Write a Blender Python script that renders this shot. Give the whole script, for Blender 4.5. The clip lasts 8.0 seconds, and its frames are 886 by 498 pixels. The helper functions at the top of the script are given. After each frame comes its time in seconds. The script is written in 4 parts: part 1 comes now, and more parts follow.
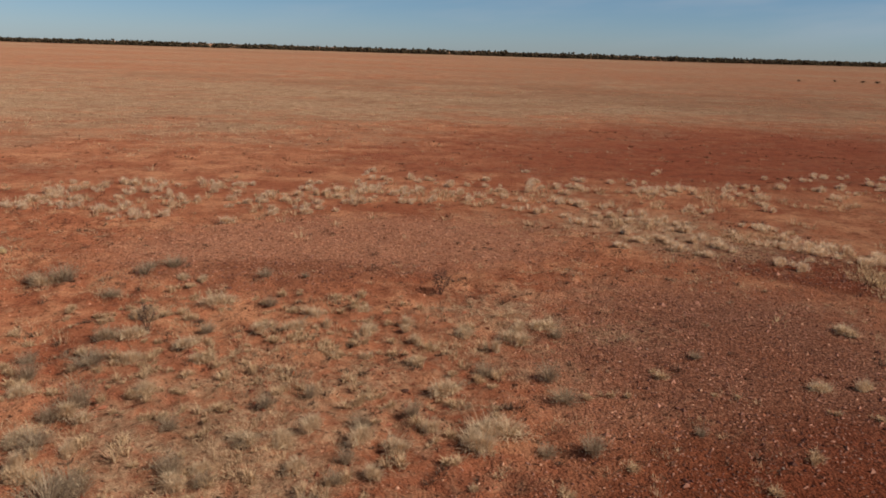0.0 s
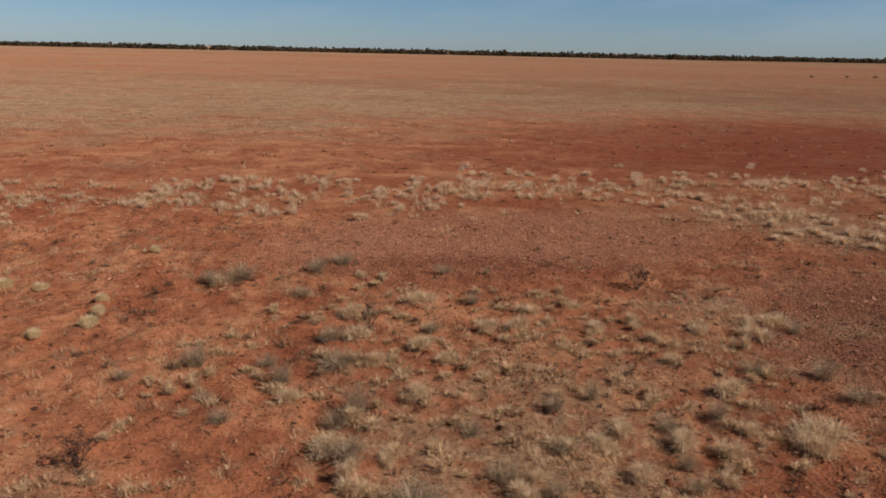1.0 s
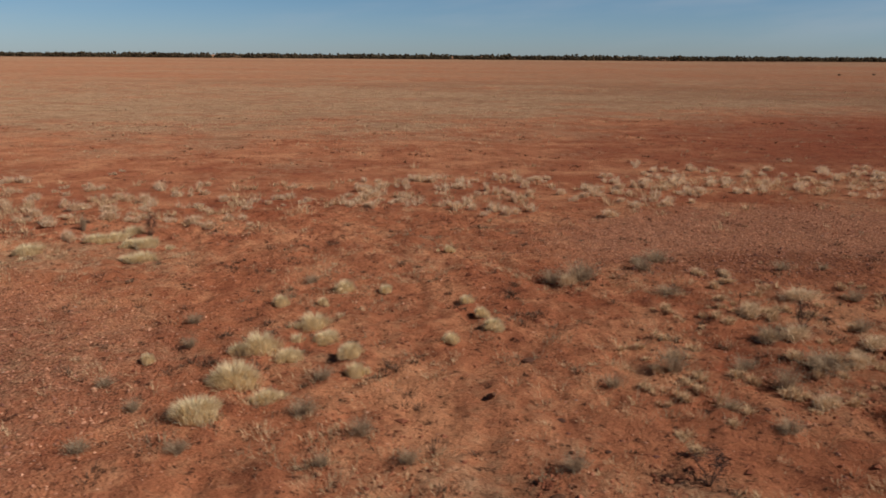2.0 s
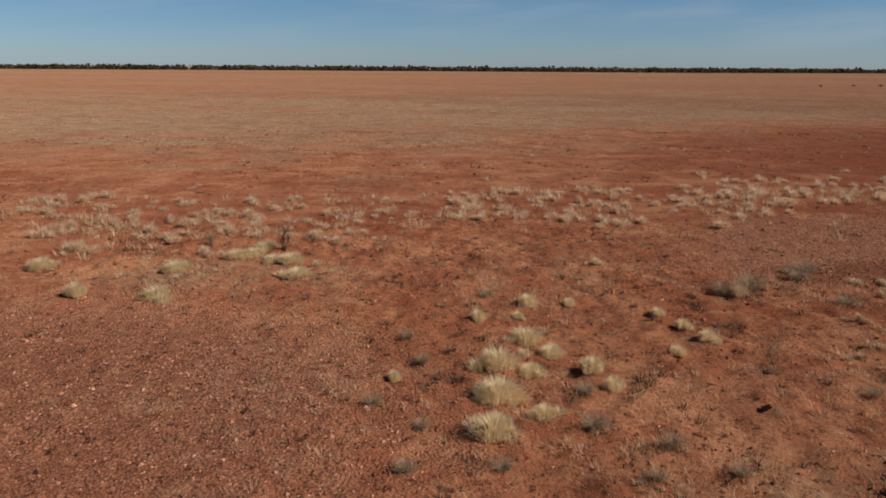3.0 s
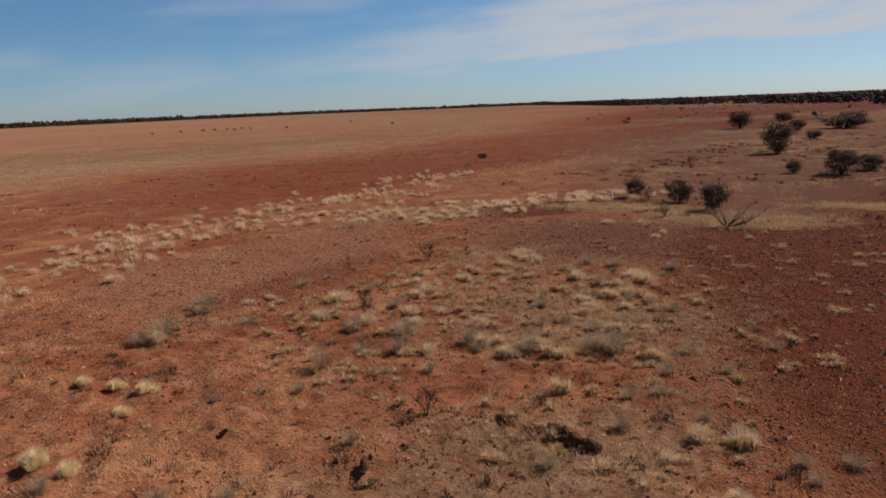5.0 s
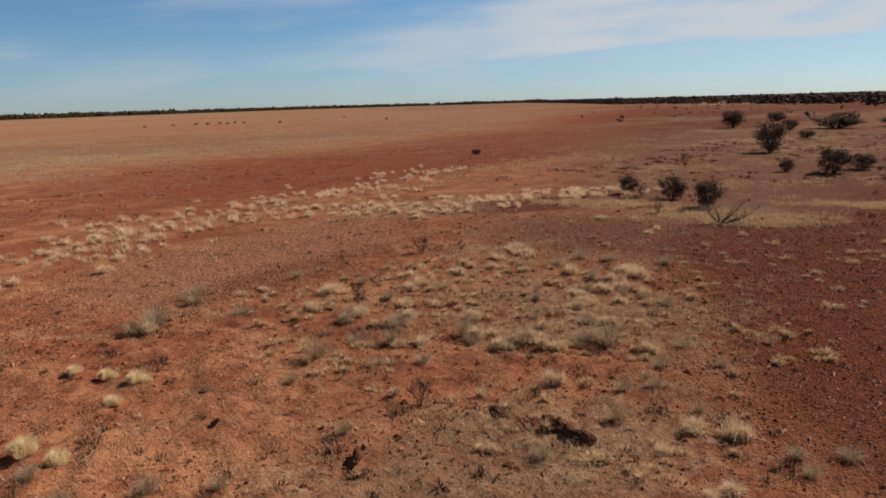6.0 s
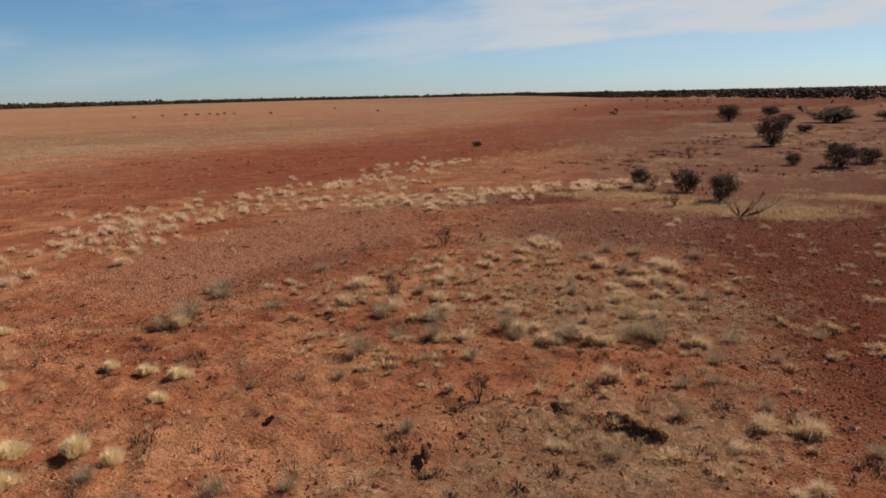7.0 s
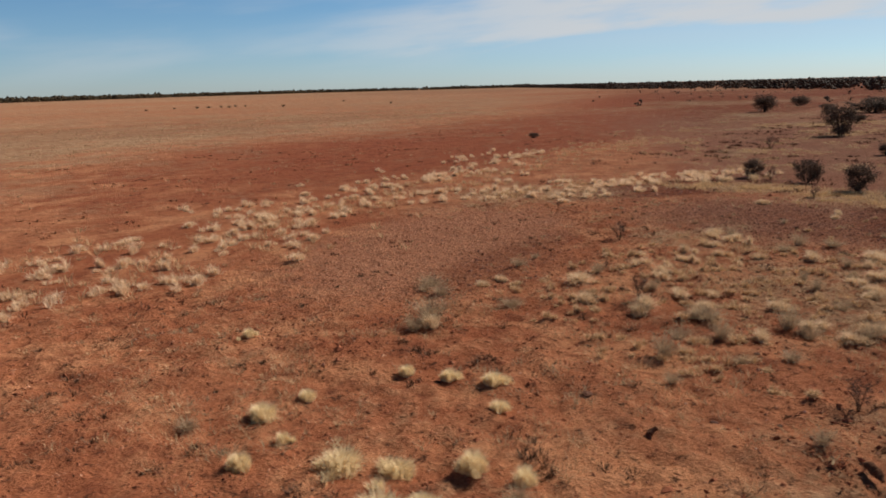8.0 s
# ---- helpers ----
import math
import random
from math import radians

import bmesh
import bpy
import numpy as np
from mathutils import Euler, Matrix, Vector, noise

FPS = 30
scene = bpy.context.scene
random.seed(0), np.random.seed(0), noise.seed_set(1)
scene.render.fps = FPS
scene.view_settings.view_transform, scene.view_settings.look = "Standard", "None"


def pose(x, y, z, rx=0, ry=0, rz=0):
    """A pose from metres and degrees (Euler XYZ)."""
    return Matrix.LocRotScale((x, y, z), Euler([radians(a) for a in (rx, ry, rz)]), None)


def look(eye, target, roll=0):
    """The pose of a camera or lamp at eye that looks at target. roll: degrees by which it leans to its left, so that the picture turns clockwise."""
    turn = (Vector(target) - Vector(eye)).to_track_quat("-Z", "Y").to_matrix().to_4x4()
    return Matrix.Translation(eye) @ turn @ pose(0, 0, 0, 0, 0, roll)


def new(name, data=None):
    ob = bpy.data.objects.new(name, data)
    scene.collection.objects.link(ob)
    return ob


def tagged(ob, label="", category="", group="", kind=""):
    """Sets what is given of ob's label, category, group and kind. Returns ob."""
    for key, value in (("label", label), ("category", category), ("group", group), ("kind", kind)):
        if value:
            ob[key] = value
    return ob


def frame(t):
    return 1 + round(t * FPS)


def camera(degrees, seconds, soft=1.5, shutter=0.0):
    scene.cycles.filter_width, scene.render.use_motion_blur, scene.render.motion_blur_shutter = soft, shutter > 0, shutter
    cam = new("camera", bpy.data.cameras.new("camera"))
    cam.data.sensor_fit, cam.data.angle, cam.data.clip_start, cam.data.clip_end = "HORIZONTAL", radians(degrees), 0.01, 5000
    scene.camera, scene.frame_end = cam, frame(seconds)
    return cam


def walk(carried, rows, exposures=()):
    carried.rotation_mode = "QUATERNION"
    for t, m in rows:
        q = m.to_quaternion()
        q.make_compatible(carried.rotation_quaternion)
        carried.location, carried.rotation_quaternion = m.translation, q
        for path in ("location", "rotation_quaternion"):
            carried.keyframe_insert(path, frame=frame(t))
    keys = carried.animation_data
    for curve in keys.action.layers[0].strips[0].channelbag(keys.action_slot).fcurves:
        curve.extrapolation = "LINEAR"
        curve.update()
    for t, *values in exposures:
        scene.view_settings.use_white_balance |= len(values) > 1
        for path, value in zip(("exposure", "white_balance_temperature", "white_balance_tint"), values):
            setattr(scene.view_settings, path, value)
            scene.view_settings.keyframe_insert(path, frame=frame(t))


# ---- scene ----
cam = camera(62.8, 8.0, soft=1.7, shutter=0.1)
PATH = [
    (0, (-3.603, 0.953, 6.041), (-3.616, 2.881, 5.511), 1.7),
    (0.5, (-5.683, 1.298, 6.041), (-5.69, 3.227, 5.513), 1.4),
    (1, (-8.479, 1.669, 5.556), (-8.483, 3.598, 5.027), 1.2),
    (1.5, (-12.168, 2.121, 5.028), (-12.169, 4.051, 4.503), 1.0),
    (2, (-16.575, 2.652, 4.974), (-16.58, 4.584, 4.458), 0.4),
    (2.2, (-17.844, 2.788, 4.979), (-17.85, 4.721, 4.468), 0.3),
    (3.3, (-21.564, 2.611, 5.018), (-21.395, 4.549, 4.552), 0.4),
    (3.5, (-21.667, 2.542, 5.014), (-21.292, 4.455, 4.567), 0.1),
    (3.7, (-21.687, 2.476, 5.053), (-21.059, 4.326, 4.626), -0.4),
    (4, (-21.742, 2.484, 5.074), (-20.592, 4.073, 4.681), -1.9),
    (4.2, (-21.833, 2.547, 5.086), (-20.49, 3.977, 4.7), -2.3),
    (4.5, (-21.961, 2.641, 5.081), (-20.487, 3.939, 4.701), -2.6),
    (5, (-21.962, 2.657, 5.12), (-20.458, 3.917, 4.734), -2.3),
    (6.5, (-21.949, 2.881, 4.959), (-20.426, 4.113, 4.557), -1.3),
    (7, (-22.422, 3.844, 4.959), (-20.889, 5.06, 4.543), -1.3),
    (7.5, (-23.521, 5.897, 4.949), (-21.984, 7.102, 4.522), -1.4),
    (8, (-25.175, 8.97, 4.945), (-23.64, 10.176, 4.509), -1.5),
]
walk(cam, [(t, look(eye, target, roll)) for t, eye, target, roll in PATH], exposures=[(0, -0.27, 6360, 11), (2, -0.35, 6280, 10.5), (3.4, -0.34, 6200, 10.5), (4.0, -0.36, 6150, 11), (4.6, -0.2, 6250, 11), (5.0, -0.14, 6350, 11), (6.3, 0.08, 6560, 9), (8, 0.1, 6560, 9)])

# clear, slightly warm daylight from a sun in the east-south-east
SUN_AZ, SUN_EL = 109.0, 40.0
world = bpy.data.worlds.new("world")
scene.world = world
world.use_nodes = True
wt = world.node_tree
wt.nodes.clear()


def wnode(kind):
    return wt.nodes.new(kind)


def wmix(blend="MIX"):
    n = wnode("ShaderNodeMix")
    n.data_type, n.blend_type = "RGBA", blend
    return n


def wmath(op, a, b=None, c=None):
    n = wnode("ShaderNodeMath")
    n.operation = op
    for i, v in enumerate((a, b, c)):
        if v is None:
            continue
        if isinstance(v, (int, float)):
            n.inputs[i].default_value = v
        else:
            wt.links.new(v, n.inputs[i])
    return n.outputs[0]


def wstep(v, lo, hi, to_lo=0.0, to_hi=1.0):
    n = wnode("ShaderNodeMapRange")
    n.interpolation_type = "SMOOTHSTEP"
    for i, q in enumerate((v, lo, hi, to_lo, to_hi)):
        if isinstance(q, (int, float)):
            n.inputs[i].default_value = q
        else:
            wt.links.new(q, n.inputs[i])
    return n.outputs[0]


sky = wnode("ShaderNodeTexSky")
sky.sky_type, sky.sun_disc = "NISHITA", False
sky.sun_elevation, sky.sun_rotation = radians(SUN_EL), radians(SUN_AZ)
sky.air_density, sky.dust_density, sky.ozone_density = 1.0, 0.15, 2.5
place = wnode("ShaderNodeTexCoord")
axes = wnode("ShaderNodeSeparateXYZ")
wt.links.new(place.outputs["Generated"], axes.inputs[0])
az = wmath("MULTIPLY", wmath("ARCTAN2", axes.outputs[0], axes.outputs[1]), 57.2958)
el = wmath("MULTIPLY", wmath("ARCSINE", axes.outputs[2]), 57.2958)
flat = wnode("ShaderNodeCombineXYZ")
wt.links.new(wmath("MULTIPLY", az, 0.055), flat.inputs[0])
wt.links.new(wmath("SUBTRACT", wmath("MULTIPLY", el, 0.34), wmath("MULTIPLY", az, 0.03)), flat.inputs[1])
fluff = wnode("ShaderNodeTexNoise")
fluff.inputs["Scale"].default_value, fluff.inputs["Detail"].default_value, fluff.inputs["Roughness"].default_value = 1.0, 5, 0.5
wt.links.new(flat.outputs[0], fluff.inputs["Vector"])
puff = wnode("ShaderNodeTexNoise")
puff.inputs["Scale"].default_value, puff.inputs["Detail"].default_value, puff.inputs["Roughness"].default_value = 2.6, 5, 0.5
wt.links.new(flat.outputs[0], puff.inputs["Vector"])
wobble = wmath("ADD", wmath("MULTIPLY", wmath("SUBTRACT", fluff.outputs[0], 0.5), 1.8), wmath("MULTIPLY", wmath("SUBTRACT", puff.outputs[0], 0.5), 1.7))
# one long bank of cloud that rises and thickens towards the east, with a soft skirt below it
floor_el = wstep(az, 50, 68, 2.5, 3.5)
roof_el = wstep(az, 22, 70, 2.6, 9.5)
bank = wmath("MULTIPLY", wstep(wmath("ADD", wmath("SUBTRACT", el, floor_el), wobble), -0.35, 0.9), wstep(wmath("ADD", wmath("SUBTRACT", roof_el, el), wobble), -0.8, 2.2))
bank = wmath("MULTIPLY", wmath("MULTIPLY", bank, wstep(az, 30, 66, 0.12, 0.92)), wstep(puff.outputs[0], 0.25, 0.6, 0.55, 1.0))
skirt = wmath("MULTIPLY", wmath("MULTIPLY", wstep(el, 1.4, 3.4), wstep(el, 4.0, 6.0, 1.0, 0.0)), wstep(az, 40, 70, 0.0, 0.3))
veil = wmath("MULTIPLY", wmath("MULTIPLY", wstep(fluff.outputs[0], 0.42, 0.75), wstep(el, 0.3, 3.0, 0.05, 0.3)), wstep(el, 7, 16, 1.0, 0.2))
cover_sky = wmath("MINIMUM", wmath("MAXIMUM", wmath("MAXIMUM", bank, skirt), veil), 0.92)
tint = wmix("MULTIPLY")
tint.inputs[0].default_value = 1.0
low_sky = wmix()
wt.links.new(wstep(el, -0.5, 7), low_sky.inputs[0])
low_sky.inputs[6].default_value, low_sky.inputs[7].default_value = (0.98, 1.27, 1.84, 1), (0.82, 1.16, 1.54, 1)
# the unseen sky overhead is dimmed, so that less light fills the shadows
dimmed_zenith = wmix()
wt.links.new(wstep(el, 9, 36), dimmed_zenith.inputs[0])
wt.links.new(low_sky.outputs[2], dimmed_zenith.inputs[6])
dimmed_zenith.inputs[7].default_value = (0.17, 0.205, 0.25, 1)
wt.links.new(dimmed_zenith.outputs[2], tint.inputs[7])
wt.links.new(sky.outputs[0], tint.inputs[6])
clouds = wmix()
wt.links.new(cover_sky, clouds.inputs[0])
wt.links.new(tint.outputs[2], clouds.inputs[6])
clouds.inputs[7].default_value = (10.6, 10.9, 11.4, 1)
air = wnode("ShaderNodeBackground")
air.inputs[1].default_value = 0.053
wt.links.new(clouds.outputs[2], air.inputs[0])
wt.links.new(air.outputs[0], wnode("ShaderNodeOutputWorld").inputs[0])

sun = new("sun", bpy.data.lights.new("sun", "SUN"))
sun.data.energy, sun.data.angle, sun.data.color = 5.0, radians(0.55), (1.0, 0.93, 0.85)
a, e = radians(SUN_AZ), radians(SUN_EL)
sun.matrix_world = look((0, 0, 60), Vector((0, 0, 60)) - Vector((math.sin(a) * math.cos(e), math.cos(a) * math.cos(e), math.sin(e))))


# ---- materials ----
class Mat:
    """A node material with small helpers for wiring it."""

    def __init__(self, name, rough=0.9, gloss=0.15):
        self.mat = bpy.data.materials.new(name)
        self.mat.use_nodes = True
        self.t = self.mat.node_tree
        self.b = self.t.nodes["Principled BSDF"]
        self.b.inputs["Roughness"].default_value = rough
        self.b.inputs["Specular IOR Level"].default_value = gloss
        self.where = self.t.nodes.new("ShaderNodeTexCoord").outputs["Object"]

    def node(self, kind):
        return self.t.nodes.new(kind)

    def link(self, a, b):
        self.t.links.new(a, b)

    def put(self, v, socket):
        if isinstance(v, (int, float)):
            socket.default_value = v
        elif isinstance(v, tuple):
            socket.default_value = (*v, 1)
        else:
            self.link(v, socket)

    def noise(self, scale, detail=5, rough=0.55, where=None, stretch=None):
        n = self.node("ShaderNodeTexNoise")
        n.inputs["Scale"].default_value, n.inputs["Detail"].default_value, n.inputs["Roughness"].default_value = scale, detail, rough
        w = where or self.where
        if stretch:
            m = self.node("ShaderNodeMapping")
            m.inputs["Scale"].default_value = stretch
            self.link(w, m.inputs[0])
            w = m.outputs[0]
        self.link(w, n.inputs["Vector"])
        return n.outputs[0]

    def cells(self, scale, feature="F1"):
        n = self.node("ShaderNodeTexVoronoi")
        n.feature = feature
        n.inputs["Scale"].default_value = scale
        self.link(self.where, n.inputs["Vector"])
        return n

    def math(self, op, a, b=0.0):
        n = self.node("ShaderNodeMath")
        n.operation = op
        self.put(a, n.inputs[0])
        self.put(b, n.inputs[1])
        return n.outputs[0]

    def ramp(self, v, lo, hi, to_lo=0.0, to_hi=1.0):
        n = self.node("ShaderNodeMapRange")
        n.interpolation_type = "SMOOTHSTEP"
        for i, q in enumerate((v, lo, hi, to_lo, to_hi)):
            self.put(q, n.inputs[i])
        return n.outputs[0]

    def mix(self, f, a, b, kind="MIX"):
        n = self.node("ShaderNodeMix")
        n.data_type, n.blend_type = "RGBA", kind
        self.put(f, n.inputs[0])
        self.put(a, n.inputs[6])
        self.put(b, n.inputs[7])
        return n.outputs[2]

    def bump(self, height, strength, distance):
        n = self.node("ShaderNodeBump")
        n.inputs["Strength"].default_value, n.inputs["Distance"].default_value = strength, distance
        self.link(height, n.inputs["Height"])
        self.link(n.outputs[0], self.b.inputs["Normal"])

    def colour(self, c):
        self.put(c, self.b.inputs["Base Color"])
        return self.mat


def soil_material():
    m = Mat("red_soil", 1.0, 0.04)
    m.b.inputs["Diffuse Roughness"].default_value = 0.5
    at = m.node("ShaderNodeAttribute")
    at.attribute_name = "cover"
    sep = m.node("ShaderNodeSeparateColor")
    m.link(at.outputs["Color"], sep.inputs[0])
    gravel, straw, deep = sep.outputs
    broad, mid, fine = m.noise(0.16, 4), m.noise(1.1, 6, 0.65), m.noise(7.0, 6, 0.72)
    grit = m.noise(38, 4, 0.7)
    blotch = m.noise(2.6, 6, 0.7)
    streak = m.noise(0.05, 8, 0.66, stretch=(0.7, 1.0, 1))
    bands = m.noise(0.014, 6, 0.62, stretch=(0.55, 1.3, 1))
    patch = m.noise(0.24, 8, 0.68, stretch=(0.75, 1.0, 1))
    sandy = m.noise(0.5, 7, 0.62)
    earth = m.mix(m.ramp(broad, 0.3, 0.7), (0.40, 0.126, 0.06), (0.57, 0.227, 0.111))
    earth = m.mix(m.ramp(mid, 0.46, 0.68, 0, 0.6), earth, (0.21, 0.062, 0.032))
    # crumbly darker scuffs
    scuff = m.noise(3.1, 8, 0.8)
    earth = m.mix(m.ramp(scuff, 0.53, 0.63, 0, 0.6), earth, (0.19, 0.066, 0.038))
    # smooth paler sand swept bare
    earth = m.mix(m.ramp(m.math("ADD", m.math("MULTIPLY", sandy, 0.7), m.math("MULTIPLY", blotch, 0.3)), 0.465, 0.61, 0, 0.78), earth, (0.70, 0.325, 0.162))
    red = m.ramp(m.math("ADD", deep, m.math("MULTIPLY", m.math("SUBTRACT", patch, 0.5), 1.6)), 0.2, 1.0)
    earth = m.mix(m.math("MULTIPLY", red, 0.86), earth, m.mix(m.ramp(mid, 0.4, 0.7), (0.36, 0.098, 0.047), (0.25, 0.064, 0.032)))
    # pale pebbles on the stony pans, the shade between them darkened into the colour
    st = m.cells(24)
    stc = m.node("ShaderNodeSeparateColor")
    m.link(st.outputs["Color"], stc.inputs[0])
    peb = m.mix(stc.outputs[0], (0.49, 0.197, 0.108), (0.71, 0.352, 0.205))
    peb = m.mix(m.ramp(stc.outputs[1], 0.9, 0.97, 0, 0.45), peb, (0.62, 0.39, 0.265))
    peb = m.mix(m.ramp(st.outputs["Distance"], 0.25, 0.6, 0, 0.4), peb, (0.23, 0.085, 0.046))
    shade = m.mix(m.ramp(deep, 0.6, 0.95), (0.46, 0.33, 0.27), (0.53, 0.325, 0.255))
    peb = m.mix(m.ramp(deep, 0.2, 0.7), peb, m.mix(1.0, peb, shade, "MULTIPLY"))
    g = m.ramp(m.math("ADD", gravel, m.math("MULTIPLY", m.math("SUBTRACT", m.math("ADD", m.math("MULTIPLY", mid, 0.6), m.math("MULTIPLY", broad, 0.4)), 0.5), 1.6)), 0.2, 0.95)
    c = m.mix(m.math("MULTIPLY", g, 0.8), earth, peb)
    dull = m.mix(m.ramp(m.math("ADD", m.math("MULTIPLY", mid, 0.5), m.math("MULTIPLY", stc.outputs[0], 0.5)), 0.3, 0.7), (0.20, 0.083, 0.05), (0.46, 0.215, 0.135))
    c = m.mix(m.math("MULTIPLY", m.ramp(m.math("ADD", at.outputs["Alpha"], m.math("MULTIPLY", m.math("SUBTRACT", sandy, 0.5), 1.3)), 0.1, 1.0), 0.8), c, dull)
    # thin dry grass litter
    thatch = m.mix(m.ramp(m.math("ADD", m.math("MULTIPLY", fine, 0.6), m.math("MULTIPLY", mid, 0.4)), 0.34, 0.66), (0.27, 0.13, 0.068), (0.74, 0.465, 0.27))
    drift = m.math("ADD", m.math("MULTIPLY", m.ramp(bands, 0.3, 0.7, -0.5, 0.5), 0.5), m.math("MULTIPLY", m.ramp(streak, 0.3, 0.7, -0.5, 0.5), 0.35))
    loose = m.math("ADD", m.math("MULTIPLY", m.ramp(patch, 0.3, 0.7, -0.5, 0.5), 0.8), m.math("MULTIPLY", m.ramp(blotch, 0.34, 0.66, -0.5, 0.5), 0.5))
    s = m.ramp(m.math("ADD", straw, m.math("ADD", drift, loose)), 0.05, 0.95)
    thatch = m.mix(m.ramp(straw, 0.56, 0.67), thatch, m.mix(1.0, thatch, (1.0, 1.1, 1.12), "MULTIPLY"))
    wide = m.math("ADD", m.math("MULTIPLY", m.noise(0.0055, 6, 0.6, stretch=(0.45, 1.25, 1)), 0.6), m.math("MULTIPLY", m.noise(0.045, 5, 0.7), 0.4))
    thatch = m.mix(m.math("MULTIPLY", m.ramp(wide, 0.44, 0.56), m.ramp(straw, 0.55, 0.66, 0, 0.72)), thatch, (0.31, 0.155, 0.085))
    clump = m.noise(0.42, 5, 0.7)
    thatch = m.mix(m.ramp(clump, 0.5, 0.62, 0, 0.5), thatch, (0.235, 0.125, 0.066))
    c = m.mix(m.math("MULTIPLY", s, 0.84), c, thatch)
    # small dark crumbs of dung, bark and broken twigs, with small shadows painted in
    crumbs_and_shade = m.math("MAXIMUM", m.ramp(m.noise(5.0, 6, 0.78), 0.55, 0.64), m.ramp(m.noise(14.0, 4, 0.7), 0.62, 0.7))
    c = m.mix(m.math("MULTIPLY", crumbs_and_shade, 0.9), c, (0.06, 0.028, 0.018))
    c = m.mix(m.ramp(grit, 0.3, 0.75, 0.0, 0.4), c, m.mix(1.0, c, (0.55, 0.48, 0.44), "MULTIPLY"))
    # crumbly surface: every crumb and pebble has a shade of its own
    crumb = m.cells(19)
    own = m.node("ShaderNodeSeparateColor")
    m.link(crumb.outputs["Color"], own.inputs[0])
    c = m.mix(m.ramp(own.outputs[0], 0.0, 0.5, m.math("ADD", m.ramp(patch, 0.4, 0.65, 0.08, 0.3), m.math("MULTIPLY", g, 0.3)), 0.0), c, m.mix(1.0, c, (0.36, 0.30, 0.27), "MULTIPLY"))
    c = m.mix(m.ramp(own.outputs[1], 0.7, 1.0, 0.0, m.math("ADD", 0.18, m.math("MULTIPLY", g, 0.35))), c, m.mix(1.0, c, (1.65, 1.6, 1.55), "MULTIPLY"))
    h = m.math("ADD", m.math("SUBTRACT", m.math("MULTIPLY", fine, 0.5), m.math("MULTIPLY", m.math("MULTIPLY", crumb.outputs["Distance"], m.ramp(m.math("ADD", gravel, m.math("MULTIPLY", sandy, 0.8)), 0.3, 0.9, 0.05, 1.0)), 0.3)), m.math("ADD", m.math("MULTIPLY", grit, 0.2), m.math("MULTIPLY", blotch, 0.9)))
    m.bump(h, 1.0, 0.16)
    return m.colour(c)


def varied(name, low, high, rough=0.85, gloss=0.1, island=False, scale=6.0, thin=0.0):
    """A matt natural material between two colours, that differs from piece to piece."""
    m = Mat(name, rough, gloss)
    if island:
        rnd = m.node("ShaderNodeNewGeometry").outputs["Random Per Island"]
    else:
        rnd = m.node("ShaderNodeObjectInfo").outputs["Random"]
    f = m.math("ADD", m.math("MULTIPLY", rnd, 0.6), m.math("MULTIPLY", m.noise(scale, 4), 0.4))
    c = m.mix(m.ramp(f, 0.1, 0.9), low, high)
    if thin:
        m.b.inputs["Subsurface Weight"].default_value = 0.0
        tr = m.node("ShaderNodeBsdfTranslucent")
        m.link(c, tr.inputs[0])
        mx = m.node("ShaderNodeMixShader")
        mx.inputs[0].default_value = thin
        out = m.t.nodes["Material Output"]
        m.link(m.b.outputs[0], mx.inputs[1])
        m.link(tr.outputs[0], mx.inputs[2])
        m.link(mx.outputs[0], out.inputs[0])
    return m.colour(c)


SOIL = soil_material()
STRAW = varied("dry_grass_blades", (0.72, 0.515, 0.33), (0.94, 0.735, 0.50), rough=0.6, gloss=0.3, island=True, scale=3, thin=0.42)
CREAM = varied("bleached_grass_blades", (0.77, 0.61, 0.365), (0.94, 0.79, 0.51), rough=0.6, gloss=0.3, island=True, scale=3, thin=0.48)
HAY = varied("dull_hay_blades", (0.61, 0.43, 0.26), (0.85, 0.645, 0.41), rough=0.65, gloss=0.25, island=True, scale=3, thin=0.4)
GOLD = varied("golden_grass", (0.52, 0.34, 0.175), (0.78, 0.55, 0.31), island=True, scale=1, thin=0.25)
THATCH = varied("old_grass_thatch", (0.42, 0.30, 0.175), (0.60, 0.45, 0.275), scale=22)
STRAW_LOW = varied("short_dry_grass", (0.46, 0.29, 0.155), (0.80, 0.56, 0.325), island=True, scale=0.6, thin=0.2)
GREY_LEAF = varied("grey_shrub_leaf", (0.34, 0.24, 0.14), (0.58, 0.435, 0.27), island=True, thin=0.5)
GREY_TWIG = varied("grey_twig", (0.30, 0.205, 0.13), (0.58, 0.43, 0.28), island=True, thin=0.25)
LITTER = varied("dark_litter", (0.035, 0.022, 0.015), (0.10, 0.06, 0.038), island=True)
BARK = varied("dark_bark", (0.045, 0.032, 0.026), (0.09, 0.064, 0.05), scale=14)
LEAF = varied("dull_bush_leaf", (0.062, 0.041, 0.030), (0.13, 0.085, 0.06), island=True, thin=0.12)
RUSTY = varied("rusty_dead_herbs", (0.11, 0.045, 0.027), (0.24, 0.115, 0.068), island=True, scale=2)
DEAD = varied("dead_herbage", (0.065, 0.036, 0.023), (0.19, 0.112, 0.07), island=True, scale=2)
TWIGGY = varied("red_brown_twig", (0.065, 0.035, 0.025), (0.13, 0.075, 0.055), island=True)
WOOD = varied("far_tree_leaf", (0.040, 0.030, 0.018), (0.105, 0.078, 0.043), island=True, scale=0.1)
DARK_WOOD = varied("scrub_leaf", (0.050, 0.036, 0.027), (0.066, 0.048, 0.036), island=True, scale=0.1)
